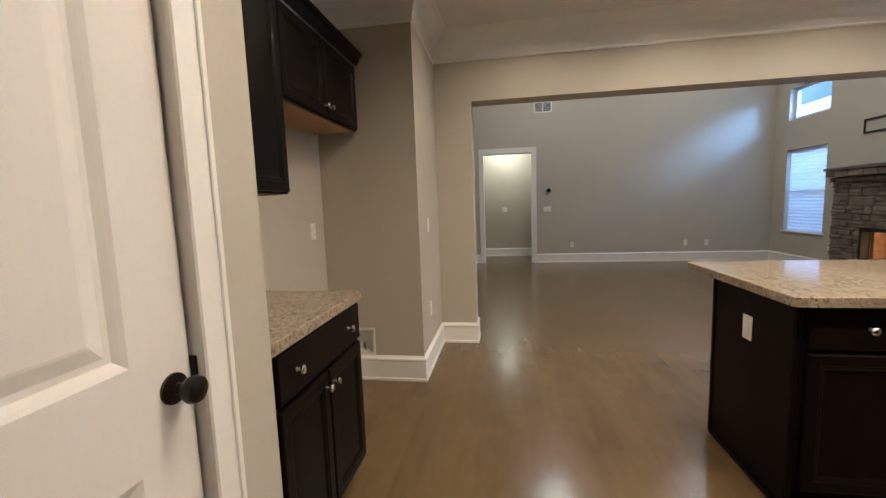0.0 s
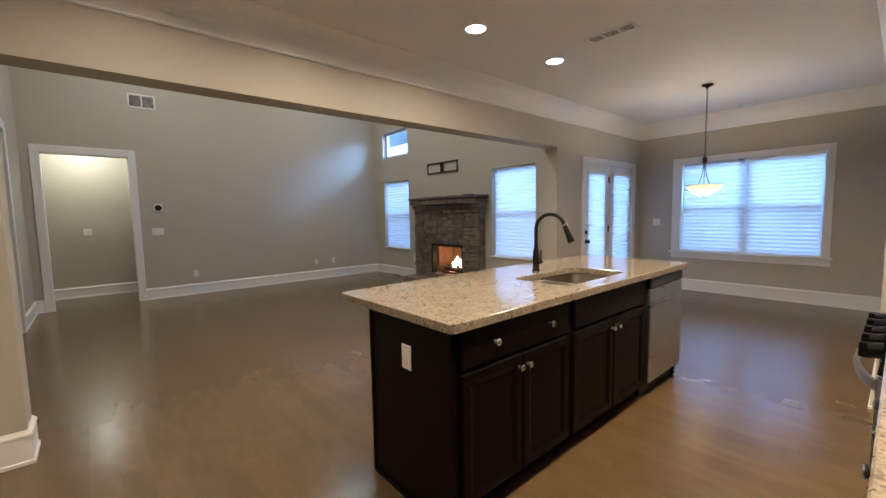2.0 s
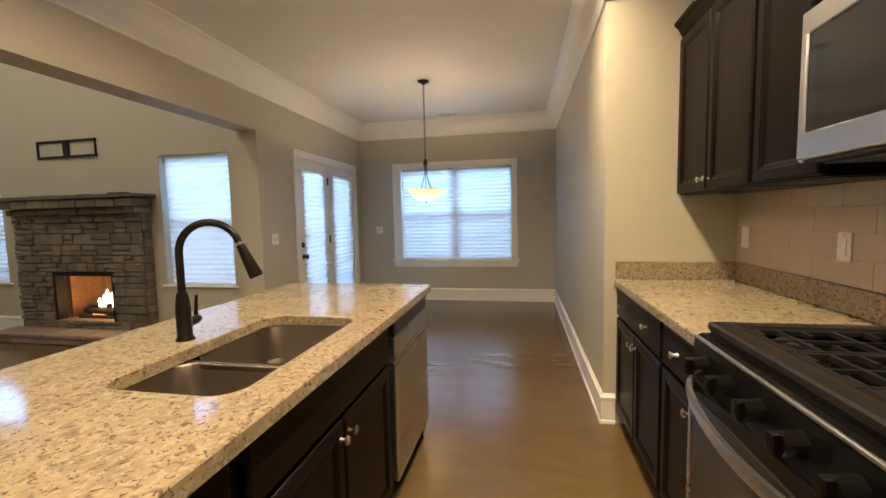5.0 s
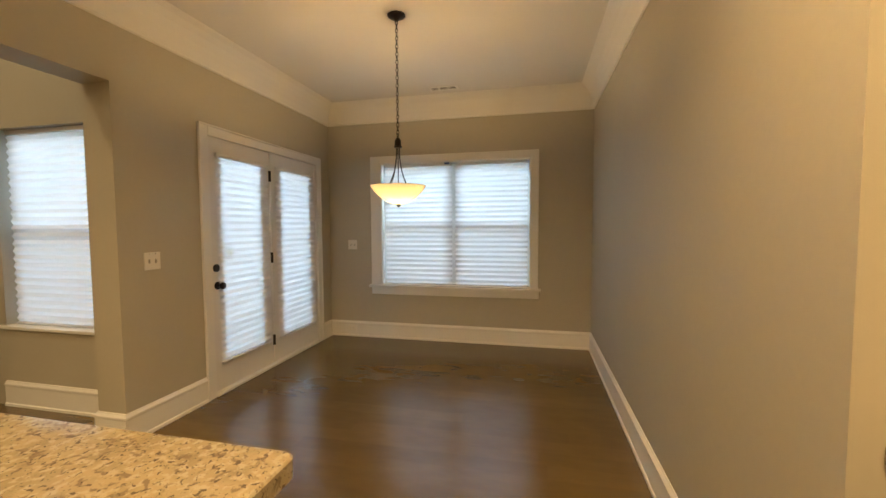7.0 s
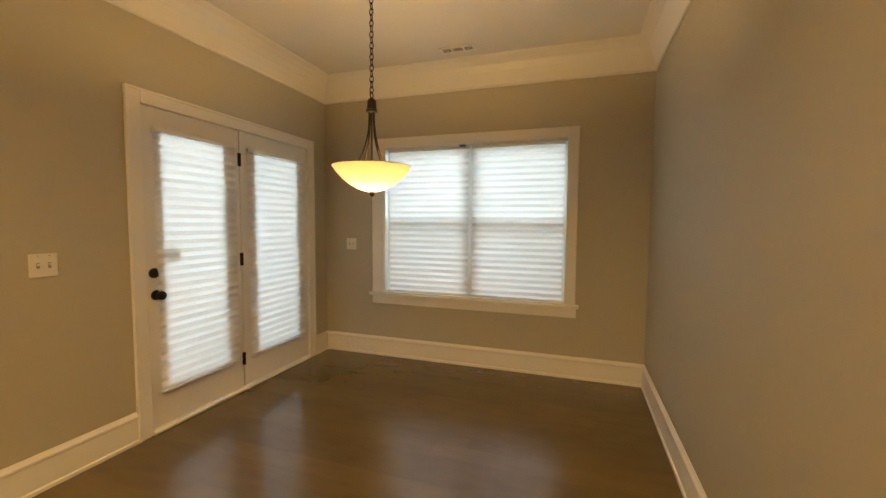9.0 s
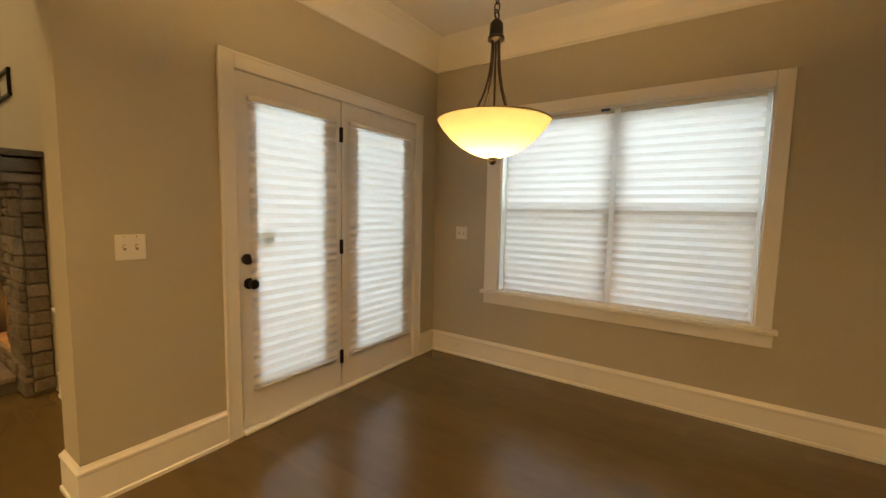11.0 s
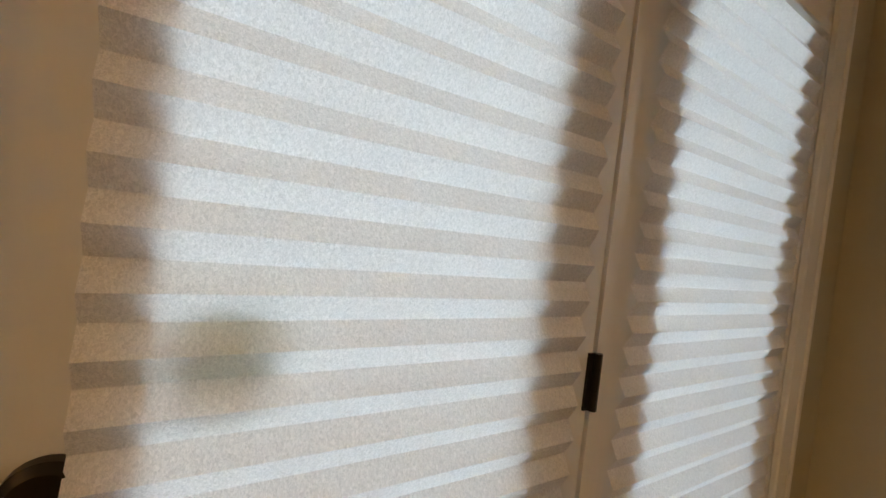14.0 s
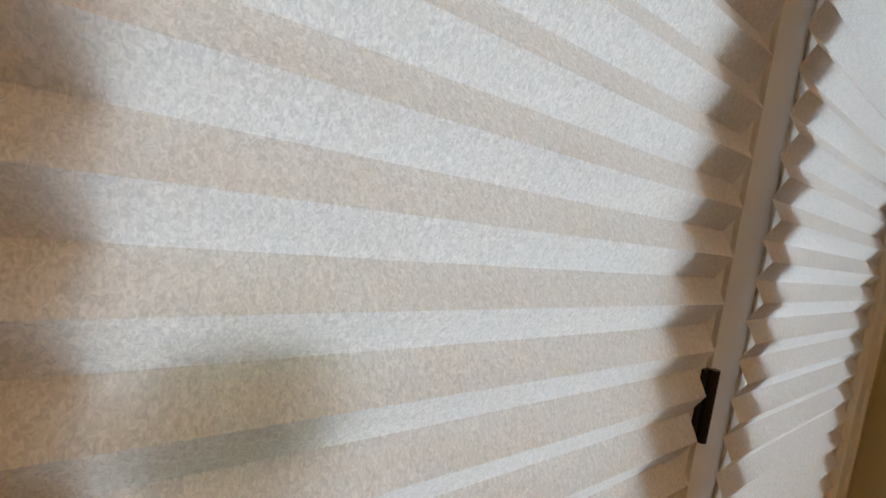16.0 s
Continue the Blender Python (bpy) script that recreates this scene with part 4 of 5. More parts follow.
cabinet("wall_cabinet", R(4.99, UY), 0.765, 1.41, 2.29, 0.315, [
    ("door", 0.008, 0.378, 1.418, 2.275, [(0.352, 1.47)]), ("door", 0.386, 0.757, 1.418, 2.275, [(0.412, 1.47)])], "dark espresso wall cabinet with two doors", under=CAB)
cabinet("wall_cabinet", R(4.222, UY), 0.385, 1.41, 2.29, 0.315, [
    ("door", 0.012, 0.375, 1.418, 2.275, [(0.342, 1.47)])], "narrow dark espresso wall cabinet beside the microwave", under=CAB)
cabinet("microwave_cabinet", R(3.83, UY + 0.06), 0.765, 1.895, 2.29, 0.375, [
    ("door", 0.008, 0.378, 1.90, 2.275, [(0.352, 1.945)]), ("door", 0.386, 0.757, 1.90, 2.275, [(0.412, 1.945)])], "dark espresso wall cabinet above the microwave")
cr = sweep(bmesh.new(), CABCROWN, (3.83, UY, 2.29), (4.99, UY, 2.29), (0, 1, 0))
sweep(cr, CABCROWN, (3.065, UY + 0.06, 2.29), (3.83, UY + 0.06, 2.29), (0, 1, 0))
solid("cabinet_crown", cr, CAB, "dark cabinet crown moulding over the range wall", "cabinet moulding")

# microwave above the range
mw = thing("microwave", R(3.828, 1.20), "stainless over-range microwave with arched handle", "microwave")
part("body", boxes(((0, 0.02, 1.452), (0.758, 0.40, 1.885), 0.004)), PLASTICB, mw)
md = part("door", boxes(((0, 0, 1.46), (0.758, 0.03, 1.535), 0.004), ((0, 0, 1.815), (0.758, 0.03, 1.88), 0.004), ((0, 0.0, 1.53), (0.026, 0.03, 1.82), 0.004), ((0.735, 0, 1.53), (0.758, 0.03, 1.82), 0.004)), STEEL, mw)
part("door_glass", boxes(((0.022, 0.006, 1.53), (0.74, 0.02, 1.82), 0.003)), GLASSB, md, "smoked glass door window")
hp = [(0.60 - 0.035 * math.sin(math.pi * k / 12), -0.006 - 0.048 * math.sin(math.pi * k / 12), 1.51 + 0.33 * k / 12) for k in range(13)]
part("handle", tube(bmesh.new(), hp, [0.010 + 0.006 * math.sin(math.pi * k / 12) for k in range(13)], 12), STEEL, md, "arched steel handle", True)
part("badge", boxes(((0.36, -0.002, 1.838), (0.40, 0.001, 1.848))), NICKEL, md)
part("vent_grille", boxes(((0.02, 0.06, 1.444), (0.74, 0.36, 1.452))), PLASTICB, mw)

# gas range
rg = thing("gas_range", R(3.828, 1.44), "stainless and black gas range with cast-iron grates", "range")
part("body", boxes(((0.004, 0.03, 0.06), (0.756, 0.635, 0.905))), BLACK, rg)
part("cooktop", boxes(((0.0, -0.012, 0.900), (0.760, 0.635, 0.926), 0.008)), BLACK, rg)
cpn = bmesh.new()
vs = [cpn.verts.new((x, y, z)) for x in (0.0, 0.76) for y, z in ((0.03, 0.79), (-0.035, 0.795), (-0.018, 0.905), (0.03, 0.905))]
for q in ((0, 1, 2, 3), (7, 6, 5, 4), (0, 4, 5, 1), (1, 5, 6, 2), (2, 6, 7, 3), (3, 7, 4, 0)):
    cpn.faces.new([vs[i] for i in q])
panel = part("control_panel", cpn, BLACK, rg)
part("front_trim", boxes(((0.0, -0.020, 0.906), (0.760, -0.010, 0.918), 0.003)), STEEL, rg, "bright steel cooktop edge")
for k in range(5):
    x = 0.10 + 0.14 * k
    kb = tube(bmesh.new(), [(x, -0.024, 0.85), (x, -0.036, 0.849), (x, -0.062, 0.846), (x, -0.066, 0.846)], [0.029, 0.027, 0.025, 0.021], 16)
    box(kb, (x - 0.010, -0.084, 0.820), (x + 0.010, -0.05, 0.872), 0.004)
    part("burner_knob", kb, BLACK, panel, smooth=True)
od = part("oven_door", boxes(((0.006, -0.03, 0.25), (0.754, 0.02, 0.782), 0.005)), BLACK, rg, "black glass oven door")
part("oven_window", boxes(((0.03, -0.034, 0.305), (0.73, -0.026, 0.735), 0.003)), GLASSB, od, "smoked oven glass")
for x0, x1 in ((0.004, 0.024), (0.736, 0.756)):
    part("edge_strip", boxes(((x0, -0.036, 0.25), (x1, -0.004, 0.784), 0.003)), STEEL, od, "bright steel edge strip")
band = bmesh.new()
rows = []
for k in range(21):
    u = k / 20
    x, y = 0.008 + 0.744 * u, -0.036 - 0.060 * math.sin(math.pi * u) ** 0.75
    z = 0.757 - 0.012 * math.sin(math.pi * u)
    rows.append([band.verts.new(p) for p in ((x, y - 0.006, z - 0.017), (x, y - 0.010, z), (x, y - 0.006, z + 0.017), (x, y + 0.006, z + 0.017), (x, y + 0.006, z - 0.017))])
for lo, hi in zip(rows, rows[1:]):
    for k in range(5):
        band.faces.new((lo[k], hi[k], hi[(k + 1) % 5], lo[(k + 1) % 5]))
band.faces.new(rows[0]), band.faces.new(rows[-1][::-1])
part("handle", band, STEEL, od, "wide bowed steel oven handle", True)
dr = part("drawer", boxes(((0.006, -0.028, 0.075), (0.754, 0.02, 0.24), 0.005)), STEEL, rg)
part("drawer_pull", boxes(((0.20, -0.036, 0.205), (0.56, -0.026, 0.225), 0.004)), STEEL, dr)
for x in (0.15, 0.38, 0.61):
    for y in ((0.17, 0.45) if x != 0.38 else (0.31,)):
        b = part("burner", lathe(bmesh.new(), [(0.055, 0.926), (0.055, 0.934), (0.042, 0.936), (0.040, 0.948), (0.03, 0.952), (0, 0.952)], (x, y, 0)), IRON, rg, smooth=True)
for x0, x1 in ((0.062, 0.268), (0.272, 0.488), (0.492, 0.698)):
    g = bmesh.new()
    z0, z1, y0, y1 = 0.944, 0.958, 0.075, 0.535
    for a, b in (((x0, y0, z0), (x1, y0 + 0.03, z1)), ((x0, y1 - 0.03, z0), (x1, y1, z1)), ((x0, y0 + 0.03, z0), (x0 + 0.014, y1 - 0.03, z1)), ((x1 - 0.014, y0 + 0.03, z0), (x1, y1 - 0.03, z1))):
        box(g, a, b, 0.003)
    cx = (x0 + x1) / 2
    for y in (0.11, 0.17, 0.23, 0.31, 0.39, 0.45, 0.51):
        if y in (0.17, 0.31, 0.45):
            box(g, (x0 + 0.014, y - 0.006, z0), (x1 - 0.014, y + 0.006, z1))
        else:
            box(g, (x0 + 0.014, y - 0.005, z0), (cx - 0.04, y + 0.005, z1)), box(g, (cx + 0.04, y - 0.005, z0), (x1 - 0.014, y + 0.005, z1))
    box(g, (cx - 0.005, y0 + 0.03, z0 + 0.002), (cx + 0.005, y1 - 0.03, z1 - 0.002))
    for fx in (x0 + 0.007, x1 - 0.007):
        for fy in (y0 + 0.01, y1 - 0.01):
            box(g, (fx - 0.006, fy - 0.008, 0.926), (fx + 0.006, fy + 0.008, z0))
    part("grate", g, IRON, rg, "black cast-iron grate")
part("grate_frame", boxes(((0.008, 0.012, 0.936), (0.752, 0.074, 0.964), 0.006), ((0.008, 0.536, 0.936), (0.752, 0.584, 0.964), 0.006), ((0.008, 0.072, 0.936), (0.061, 0.538, 0.964), 0.006), ((0.699, 0.072, 0.936), (0.752, 0.538, 0.964), 0.006), ((0.012, 0.02, 0.926), (0.748, 0.03, 0.938)), ((0.012, 0.03, 0.926), (0.022, 0.575, 0.938)), ((0.738, 0.03, 0.926), (0.748, 0.575, 0.938))), GRATE, rg, "wide flat dark frame round the grates")
bg = boxes(((0.0, 0.59, 0.926), (0.76, 0.635, 1.00), 0.004))
part("backguard_base", bg, BLACK, rg)
bk = bmesh.new()
vs = [bk.verts.new((x, y, z)) for x in (0.0, 0.76) for y, z in ((0.585, 0.985), (0.615, 1.14), (0.635, 1.14), (0.635, 0.985))]
for q in ((0, 1, 2, 3), (7, 6, 5, 4), (0, 4, 5, 1), (1, 5, 6, 2), (2, 6, 7, 3), (3, 7, 4, 0)):
    bk.faces.new([vs[i] for i in q])
part("backguard", bk, STEEL, rg)

# ---- pendant, cans, vents, plates ----
pl = thing("pendant_light", (6.775, 3.045, CEIL), "bronze chain pendant with an amber glass bowl, lit", "pendant lamp")
part("canopy", lathe(bmesh.new(), [(0.0, 0), (0.062, 0), (0.062, -0.008), (0.05, -0.016), (0.02, -0.026), (0.012, -0.04), (0, -0.04)]), BRONZE, pl, smooth=True)
zc, k = -0.05, 0
while zc > -0.80:
    pts = []
    for j in range(10):
        a = 2 * math.pi * j / 10
        u, v = 0.0095 * math.cos(a), 0.017 * math.sin(a)
        pts.append((u, 0, zc + v) if k % 2 else (0, u, zc + v))
    part("chain_link", tube(bmesh.new(), pts, 0.0024, 6, True), BRONZE, pl)
    zc, k = zc - 0.0265, k + 1
part("chain_ring", tube(bmesh.new(), [(0.015 * math.cos(2 * math.pi * j / 14), 0, -0.815 + 0.015 * math.sin(2 * math.pi * j / 14)) for j in range(14)], 0.003, 8, True), BRONZE, pl)
part("socket_cup", lathe(bmesh.new(), [(0, -0.828), (0.010, -0.83), (0.022, -0.845), (0.024, -0.885), (0.028, -0.888), (0.028, -0.898), (0.018, -0.902), (0, -0.903)]), BRONZE, pl, smooth=True)
for j in range(4):
    a = math.pi / 4 + j * math.pi / 2 + 0.3
    pts = []
    for s in range(9):
        u = s / 8
        r = 0.014 + 0.075 * u ** 2.4
        pts.append((r * math.cos(a), r * math.sin(a), -0.90 - 0.265 * u))
    part("arm", tube(bmesh.new(), pts, 0.004, 8), BRONZE, pl, smooth=True)
part("stem", tube(bmesh.new(), [(0, 0, -0.90), (0, 0, -1.285)], 0.004, 8), BRONZE, pl, smooth=True)
bowl = [(0.0, -1.288), (0.03, -1.286), (0.066, -1.276), (0.110, -1.252), (0.150, -1.219), (0.176, -1.190), (0.188, -1.171), (0.192, -1.163)]
part("bowl", lathe(bmesh.new(), bowl, seg=48, capped=False), BOWL, pl, "amber-white alabaster glass bowl", True)
part("rim", tube(bmesh.new(), [(0.192 * math.cos(2 * math.pi * k / 48), 0.192 * math.sin(2 * math.pi * k / 48), -1.163) for k in range(48)], 0.0022, 8, True), BOWL, pl, "rounded glass lip", True)
part("finial", lathe(bmesh.new(), [(0, -1.312), (0.008, -1.309), (0.014, -1.300), (0.012, -1.292), (0.02, -1.289), (0.02, -1.286), (0, -1.286)]), BRONZE, pl, smooth=True)

# fixtures also for the added lamps: the living room four and x 1.435
for x, y, z in [(*p, CEIL) for p in CANS] + [(*p, LIVC) for p in LIVING_FILLS]:
    c = thing("recessed_light", (x, y, z), "lit white recessed ceiling light of a partly added set", "recessed light", "recessed ceiling lights")
    part("trim_ring", lathe(bmesh.new(), [(0.078, 0.0), (0.095, 0.0), (0.094, -0.006), (0.078, -0.008), (0.076, -0.004)], seg=28, capped=False), TRIM, c, smooth=True)
    part("lens", lathe(bmesh.new(), [(0.0, -0.003), (0.077, -0.003), (0.077, -0.001), (0, -0.001)], seg=28), LENS, c, "glowing warm lens")


def register(name, m, w, d, label, bays=3):
    """A metal register lying in its own x-y plane, face towards -z."""
    t = thing(name, m, label, "air vent")
    part("frame", boxes(((-w / 2, -d / 2, -0.006), (w / 2, -d / 2 + 0.022, 0)), ((-w / 2, d / 2 - 0.022, -0.006), (w / 2, d / 2, 0)), ((-w / 2, -d / 2, -0.006), (-w / 2 + 0.022, d / 2, 0)), ((w / 2 - 0.022, -d / 2, -0.006), (w / 2, d / 2, 0))), TRIM, t)
    part("backing", boxes(((-w / 2 + 0.02, -d / 2 + 0.02, -0.0025), (w / 2 - 0.02, d / 2 - 0.02, -0.0005))), DUCT_SHADE, t)
    for k in range(1, bays):
        x = -w / 2 + w * k / bays
        part("bar", boxes(((x - 0.008, -d / 2 + 0.02, -0.006), (x + 0.008, d / 2 - 0.02, -0.001))), TRIM, t)
    n = max(4, int((d - 0.05) / 0.016))
    for k in range(n):
        y = -d / 2 + 0.03 + (d - 0.06) * k / (n - 1)
        part("slat", boxes(((-w / 2 + 0.02, y - 0.002, -0.005), (w / 2 - 0.02, y + 0.002, -0.003))), TRIM, t)
    return t


register("ceiling_register", pose(4.535, 3.10, CEIL, 0, 0, 90), 0.40, 0.15, "white metal ceiling register in the kitchen")
register("ceiling_register", pose(8.26, 3.05, CEIL, 0, 0, 90), 0.30, 0.12, "white metal ceiling register in the nook")
register("wall_register", pose(1.94, 9.6, 3.22, -90, 0, 0), 0.36, 0.22, "white metal return grille high on the wall", 2)


def plate(m, gangs, kind, label):
    """A cover plate in its own x-z plane facing -y."""
    w, h = 0.07 + 0.046 * (gangs - 1), 0.115
    t = thing("switch_plate" if kind == "toggle" else "outlet_plate" if kind == "outlet" else "wall_plate", m, label, "switch plate" if kind == "toggle" else "outlet")
    part("cover", boxes(((-w / 2, -0.006, -h / 2), (w / 2, 0, h / 2), 0.003)), PLATE, t)
    for g in range(gangs):
        x = (g - (gangs - 1) / 2) * 0.046
        if kind == "toggle":
            part("slot", boxes(((x - 0.006, -0.007, -0.013), (x + 0.006, -0.005, 0.013))), SLOT_SHADE, t)
            part("toggle", boxes(((x - 0.0045, -0.018, -0.002), (x + 0.0045, -0.006, 0.010), 0.002)), PLATE, t)
        elif kind == "outlet":
            for z in (-0.02, 0.02):
                s = part("socket", lathe(bmesh.new(), [(0, -0.0075), (0.0155, -0.0075), (0.0165, -0.005)], (x, 0, z), "Y", 16), PLATE, t)
                part("slots", boxes(((x - 0.007, -0.0079, z - 0.004), (x - 0.005, -0.0074, z + 0.005)), ((x + 0.005, -0.0079, z - 0.004), (x + 0.007, -0.0074, z + 0.005))), PLASTICB, s)
        else:
            part("rocker", boxes(((x - 0.016, -0.009, -0.033), (x + 0.016, -0.005, 0.033), 0.002)), PLATE, t)
        part("screw", lathe(bmesh.new(), [(0, -0.0075), (0.003, -0.007), (0.003, -0.005)], (x, 0, 0.048 if kind != "outlet" else 0.0), "Y", 8), NICKEL, t)
    return t


plate(pose(6.212, 4.555, 1.117), 2, "toggle", "ivory double toggle switch plate by the french doors")
plate(pose(8.565, 4.255, 1.12, 0, 0, -90), 2, "toggle", "ivory double toggle switch plate by the window")
plate(pose(8.549, 4.27, 0.105, 0, 90, -90), 1, "outlet", "white outlet set in the baseboard")
plate(pose(2.255, 2.892, 0.688, 0, 0, -90), 1, "rocker", "white cover plate on the dark island panel")
plate(pose(4.90, 0.801, 1.165, 0, 0, 180), 1, "rocker", "ivory rocker switch on the tiled backsplash")
plate(pose(4.21, 0.801, 1.165, 0, 0, 180), 1, "rocker", "ivory cover plate on the tiled backsplash")
plate(pose(-0.18, 3.52, 1.145, 0, 0, 90), 1, "outlet", "white outlet in the refrigerator alcove")
plate(pose(0.54, 4.02, 1.145, 0, 0, 90), 1, "rocker", "white rocker switch on the pier")
plate(pose(0.54, 4.02, 0.467, 0, 0, 90), 1, "outlet", "white outlet low on the pier")
plate(pose(2.02, 9.6, 1.13), 3, "rocker", "white triple switch plate on the living room wall")
for x in (2.52, 4.725, 5.115):
    plate(pose(x, 9.6, 0.37), 1, "outlet", "white outlet above the living room baseboard")
plate(pose(1.13, 10.75, 1.13), 2, "rocker", "white double switch plate in the hallway")
plate(pose(6.25, 8.12, 0.42, 0, 0, -90), 1, "rocker", "white key valve plate beside the fireplace")
th = thing("thermostat", (2.05, 9.6, 1.52), "white thermostat with a round black display", "thermostat")
part("body", boxes(((-0.06, -0.018, -0.06), (0.06, 0, 0.06), 0.015, 3)), PLATE, th)
part("display", lathe(bmesh.new(), [(0, -0.021), (0.046, -0.021), (0.05, -0.017)], (0, 0, 0), "Y", 24), SCREEN_GLASS, th)

wb = thing("water_box", (0.065, 3.70, 0.295), "white recessed water supply box in the alcove wall", "supply box")
part("flange", boxes(((-0.105, -0.006, -0.105), (0.105, 0, -0.085), 0.002), ((-0.105, -0.006, 0.085), (0.105, 0, 0.105), 0.002), ((-0.105, -0.006, -0.085), (-0.083, 0, 0.085), 0.002), ((0.083, -0.006, -0.085), (0.105, 0, 0.085), 0.002)), PLATE, wb)
part("recess", boxes(((-0.084, 0.08, -0.089), (0.084, 0.086, 0.089)), ((-0.084, 0, -0.089), (-0.08, 0.08, 0.089)), ((0.08, 0, -0.089), (0.084, 0.08, 0.089)), ((-0.08, 0, -0.089), (0.08, 0.08, -0.085)), ((-0.08, 0, 0.085), (0.08, 0.08, 0.089))), PLATE, wb)
part("valve", tube(bmesh.new(), [(0, 0.05, -0.084), (0, 0.05, -0.02)], 0.012, 10), NICKEL, wb)

# ---- fireplace ----
FX = 6.11
fp = thing("fireplace", (FX, 7.03, 0), "grey stacked-stone fireplace with a lit gas fire", "fireplace")
Y0, Y1, FB0, FB1, FZ0, FZ1 = -0.90, 0.90, -0.47, 0.375, 0.20, 0.76
part("backing", boxes(((0.02, Y0 + 0.015, 0), (0.138, FB0 - 0.01, 1.45)), ((0.02, FB1 + 0.01, 0), (0.138, Y1 - 0.015, 1.45)), ((0.02, FB0 - 0.01, FZ1 + 0.01), (0.138, FB1 + 0.01, 1.45)), ((0.02, FB0 - 0.01, 0), (0.138, FB1 + 0.01, FZ0 - 0.01))), MORTAR, fp)
fbx = bmesh.new()
box(fbx, (0.50, FB0 + 0.05, FZ0), (0.52, FB1 - 0.05, FZ1)), box(fbx, (0.142, FB0 - 0.002, FZ0), (0.50, FB0 + 0.05, FZ1)), box(fbx, (0.142, FB1 - 0.05, FZ0), (0.50, FB1 + 0.002, FZ1)), box(fbx, (0.142, FB0, FZ1 - 0.002), (0.52, FB1, FZ1 + 0.02)), box(fbx, (0.02, FB0, FZ0 - 0.03), (0.52, FB1, FZ0))
part("firebox", fbx, FIREBRICK, fp, "pale firebrick panels lit orange")
part("surround", boxes(((0.0, FB0 - 0.012, FZ0), (0.10, FB0 + 0.025, FZ1 - 0.02), 0.003), ((0.0, FB1 - 0.025, FZ0), (0.10, FB1 + 0.012, FZ1 - 0.02), 0.003), ((0.0, FB0 - 0.012, FZ1 - 0.035), (0.10, FB1 + 0.012, FZ1 + 0.012), 0.003)), IRON, fp, "black steel firebox surround")
rng = random.Random(5)


def rock(a, b, jag=0.006):
    """A rough stone block between two corners."""
    bm = bmesh.new()
    box(bm, a, b, min(0.010, (b[2] - a[2]) * 0.2))
    for v in bm.verts:
        v.co += Vector((rng.uniform(-jag, jag), rng.uniform(-jag, jag) * 0.6, rng.uniform(-jag, jag) * 0.6))
    return bm


def courses(y0, y1, z0, z1, x0, x1, keep, lo=0.05, hi=0.135):
    z = z0
    while z < z1 - 0.02:
        h = min(rng.uniform(lo, hi), z1 - z)
        if z1 - z - h < 0.03:
            h = z1 - z
        y = y0
        while y < y1 - 0.01:
            w = min(rng.uniform(0.10, 0.30), y1 - y)
            if y1 - y - w < 0.07:
                w = y1 - y
            for a, b in keep(y, y + w, z, z + h):
                if b - a < 0.02:
                    continue
                split = h > 0.085 and rng.random() < 0.5
                for c, d in (((z, z + h * 0.45), (z + h * 0.45, z + h)) if split else ((z, z + h),)):
                    proud = rng.uniform(0, 0.022)
                    part("stone", rock((x0 - proud, a + 0.003, c + 0.003), (x1, b - 0.003, d - 0.003)), STONE, fp)
            y += w
        z += h


courses(Y0, Y1, 0.0, FZ0, 0.0, 0.03, lambda a, b, c, d: [(a, b)], 0.08, 0.11)
courses(Y0, Y1, FZ0, FZ1 + 0.012, 0.0, 0.03, lambda a, b, c, d: [(a, min(b, FB0 - 0.012)), (max(a, FB1 + 0.012), b)], 0.05, 0.10)
courses(Y0, Y1, FZ1 + 0.012, 1.43, 0.0, 0.03, lambda a, b, c, d: [(a, b)])
for z in [0.02 + 0.094 * i for i in range(15)]:
    part("stone", rock((0.032, Y0 - 0.01, z), (0.136, Y0 + 0.03, z + 0.088)), STONE, fp)
    part("stone", rock((0.032, Y1 - 0.03, z), (0.136, Y1 + 0.01, z + 0.088)), STONE, fp)
for z0, z1, grow, ahead in ((1.43, 1.50, 0.02, 0.05), (1.503, 1.60, 0.03, 0.105)):
    y = Y0 - grow
    while y < Y1 + grow - 0.01:
        w = min(rng.uniform(0.16, 0.36), Y1 + grow - y)
        if Y1 + grow - y - w < 0.08:
            w = Y1 + grow - y
        part("mantel_stone", rock((-ahead - rng.uniform(0.0, 0.012), y + 0.003, z0 + 0.002), (0.136, y + w - 0.003, z1 - 0.002)), STONE, fp)
        y += w
slab = bmesh.new()
box(slab, (-0.135, Y0 - 0.10, 1.602), (0.138, Y1 + 0.03, 1.640), 0.006, 2)
part("mantel_shelf", slab, STONE, fp, "grey stone mantel slab")
hearth = thing("hearth", (5.82, 7.14, 0), "low raised hearth of brown flagstones", "hearth")
part("core", boxes(((0.02, -0.82, 0.0), (0.268, 0.82, 0.07))), MORTAR, hearth)
y = -0.84
while y < 0.83:
    w = min(rng.uniform(0.35, 0.55), 0.84 - y)
    if 0.84 - y - w < 0.15:
        w = 0.84 - y
    part("flagstone", rock((-0.01, y + 0.003, 0.072), (0.268, y + w - 0.003, 0.115), 0.003), HEARTH, hearth)
    part("stone", rock((0.0, y + 0.004, 0.004), (0.05, y + w - 0.004, 0.068), 0.004), HEARTH, hearth)
    y += w
ls = thing("gas_log_set", (6.34, 6.98, 0.20), "charred gas logs with yellow flames", "gas logs")
part("ember_tray", boxes(((-0.12, -0.26, 0.0), (0.13, 0.26, 0.03), 0.006)), LOG, ls)
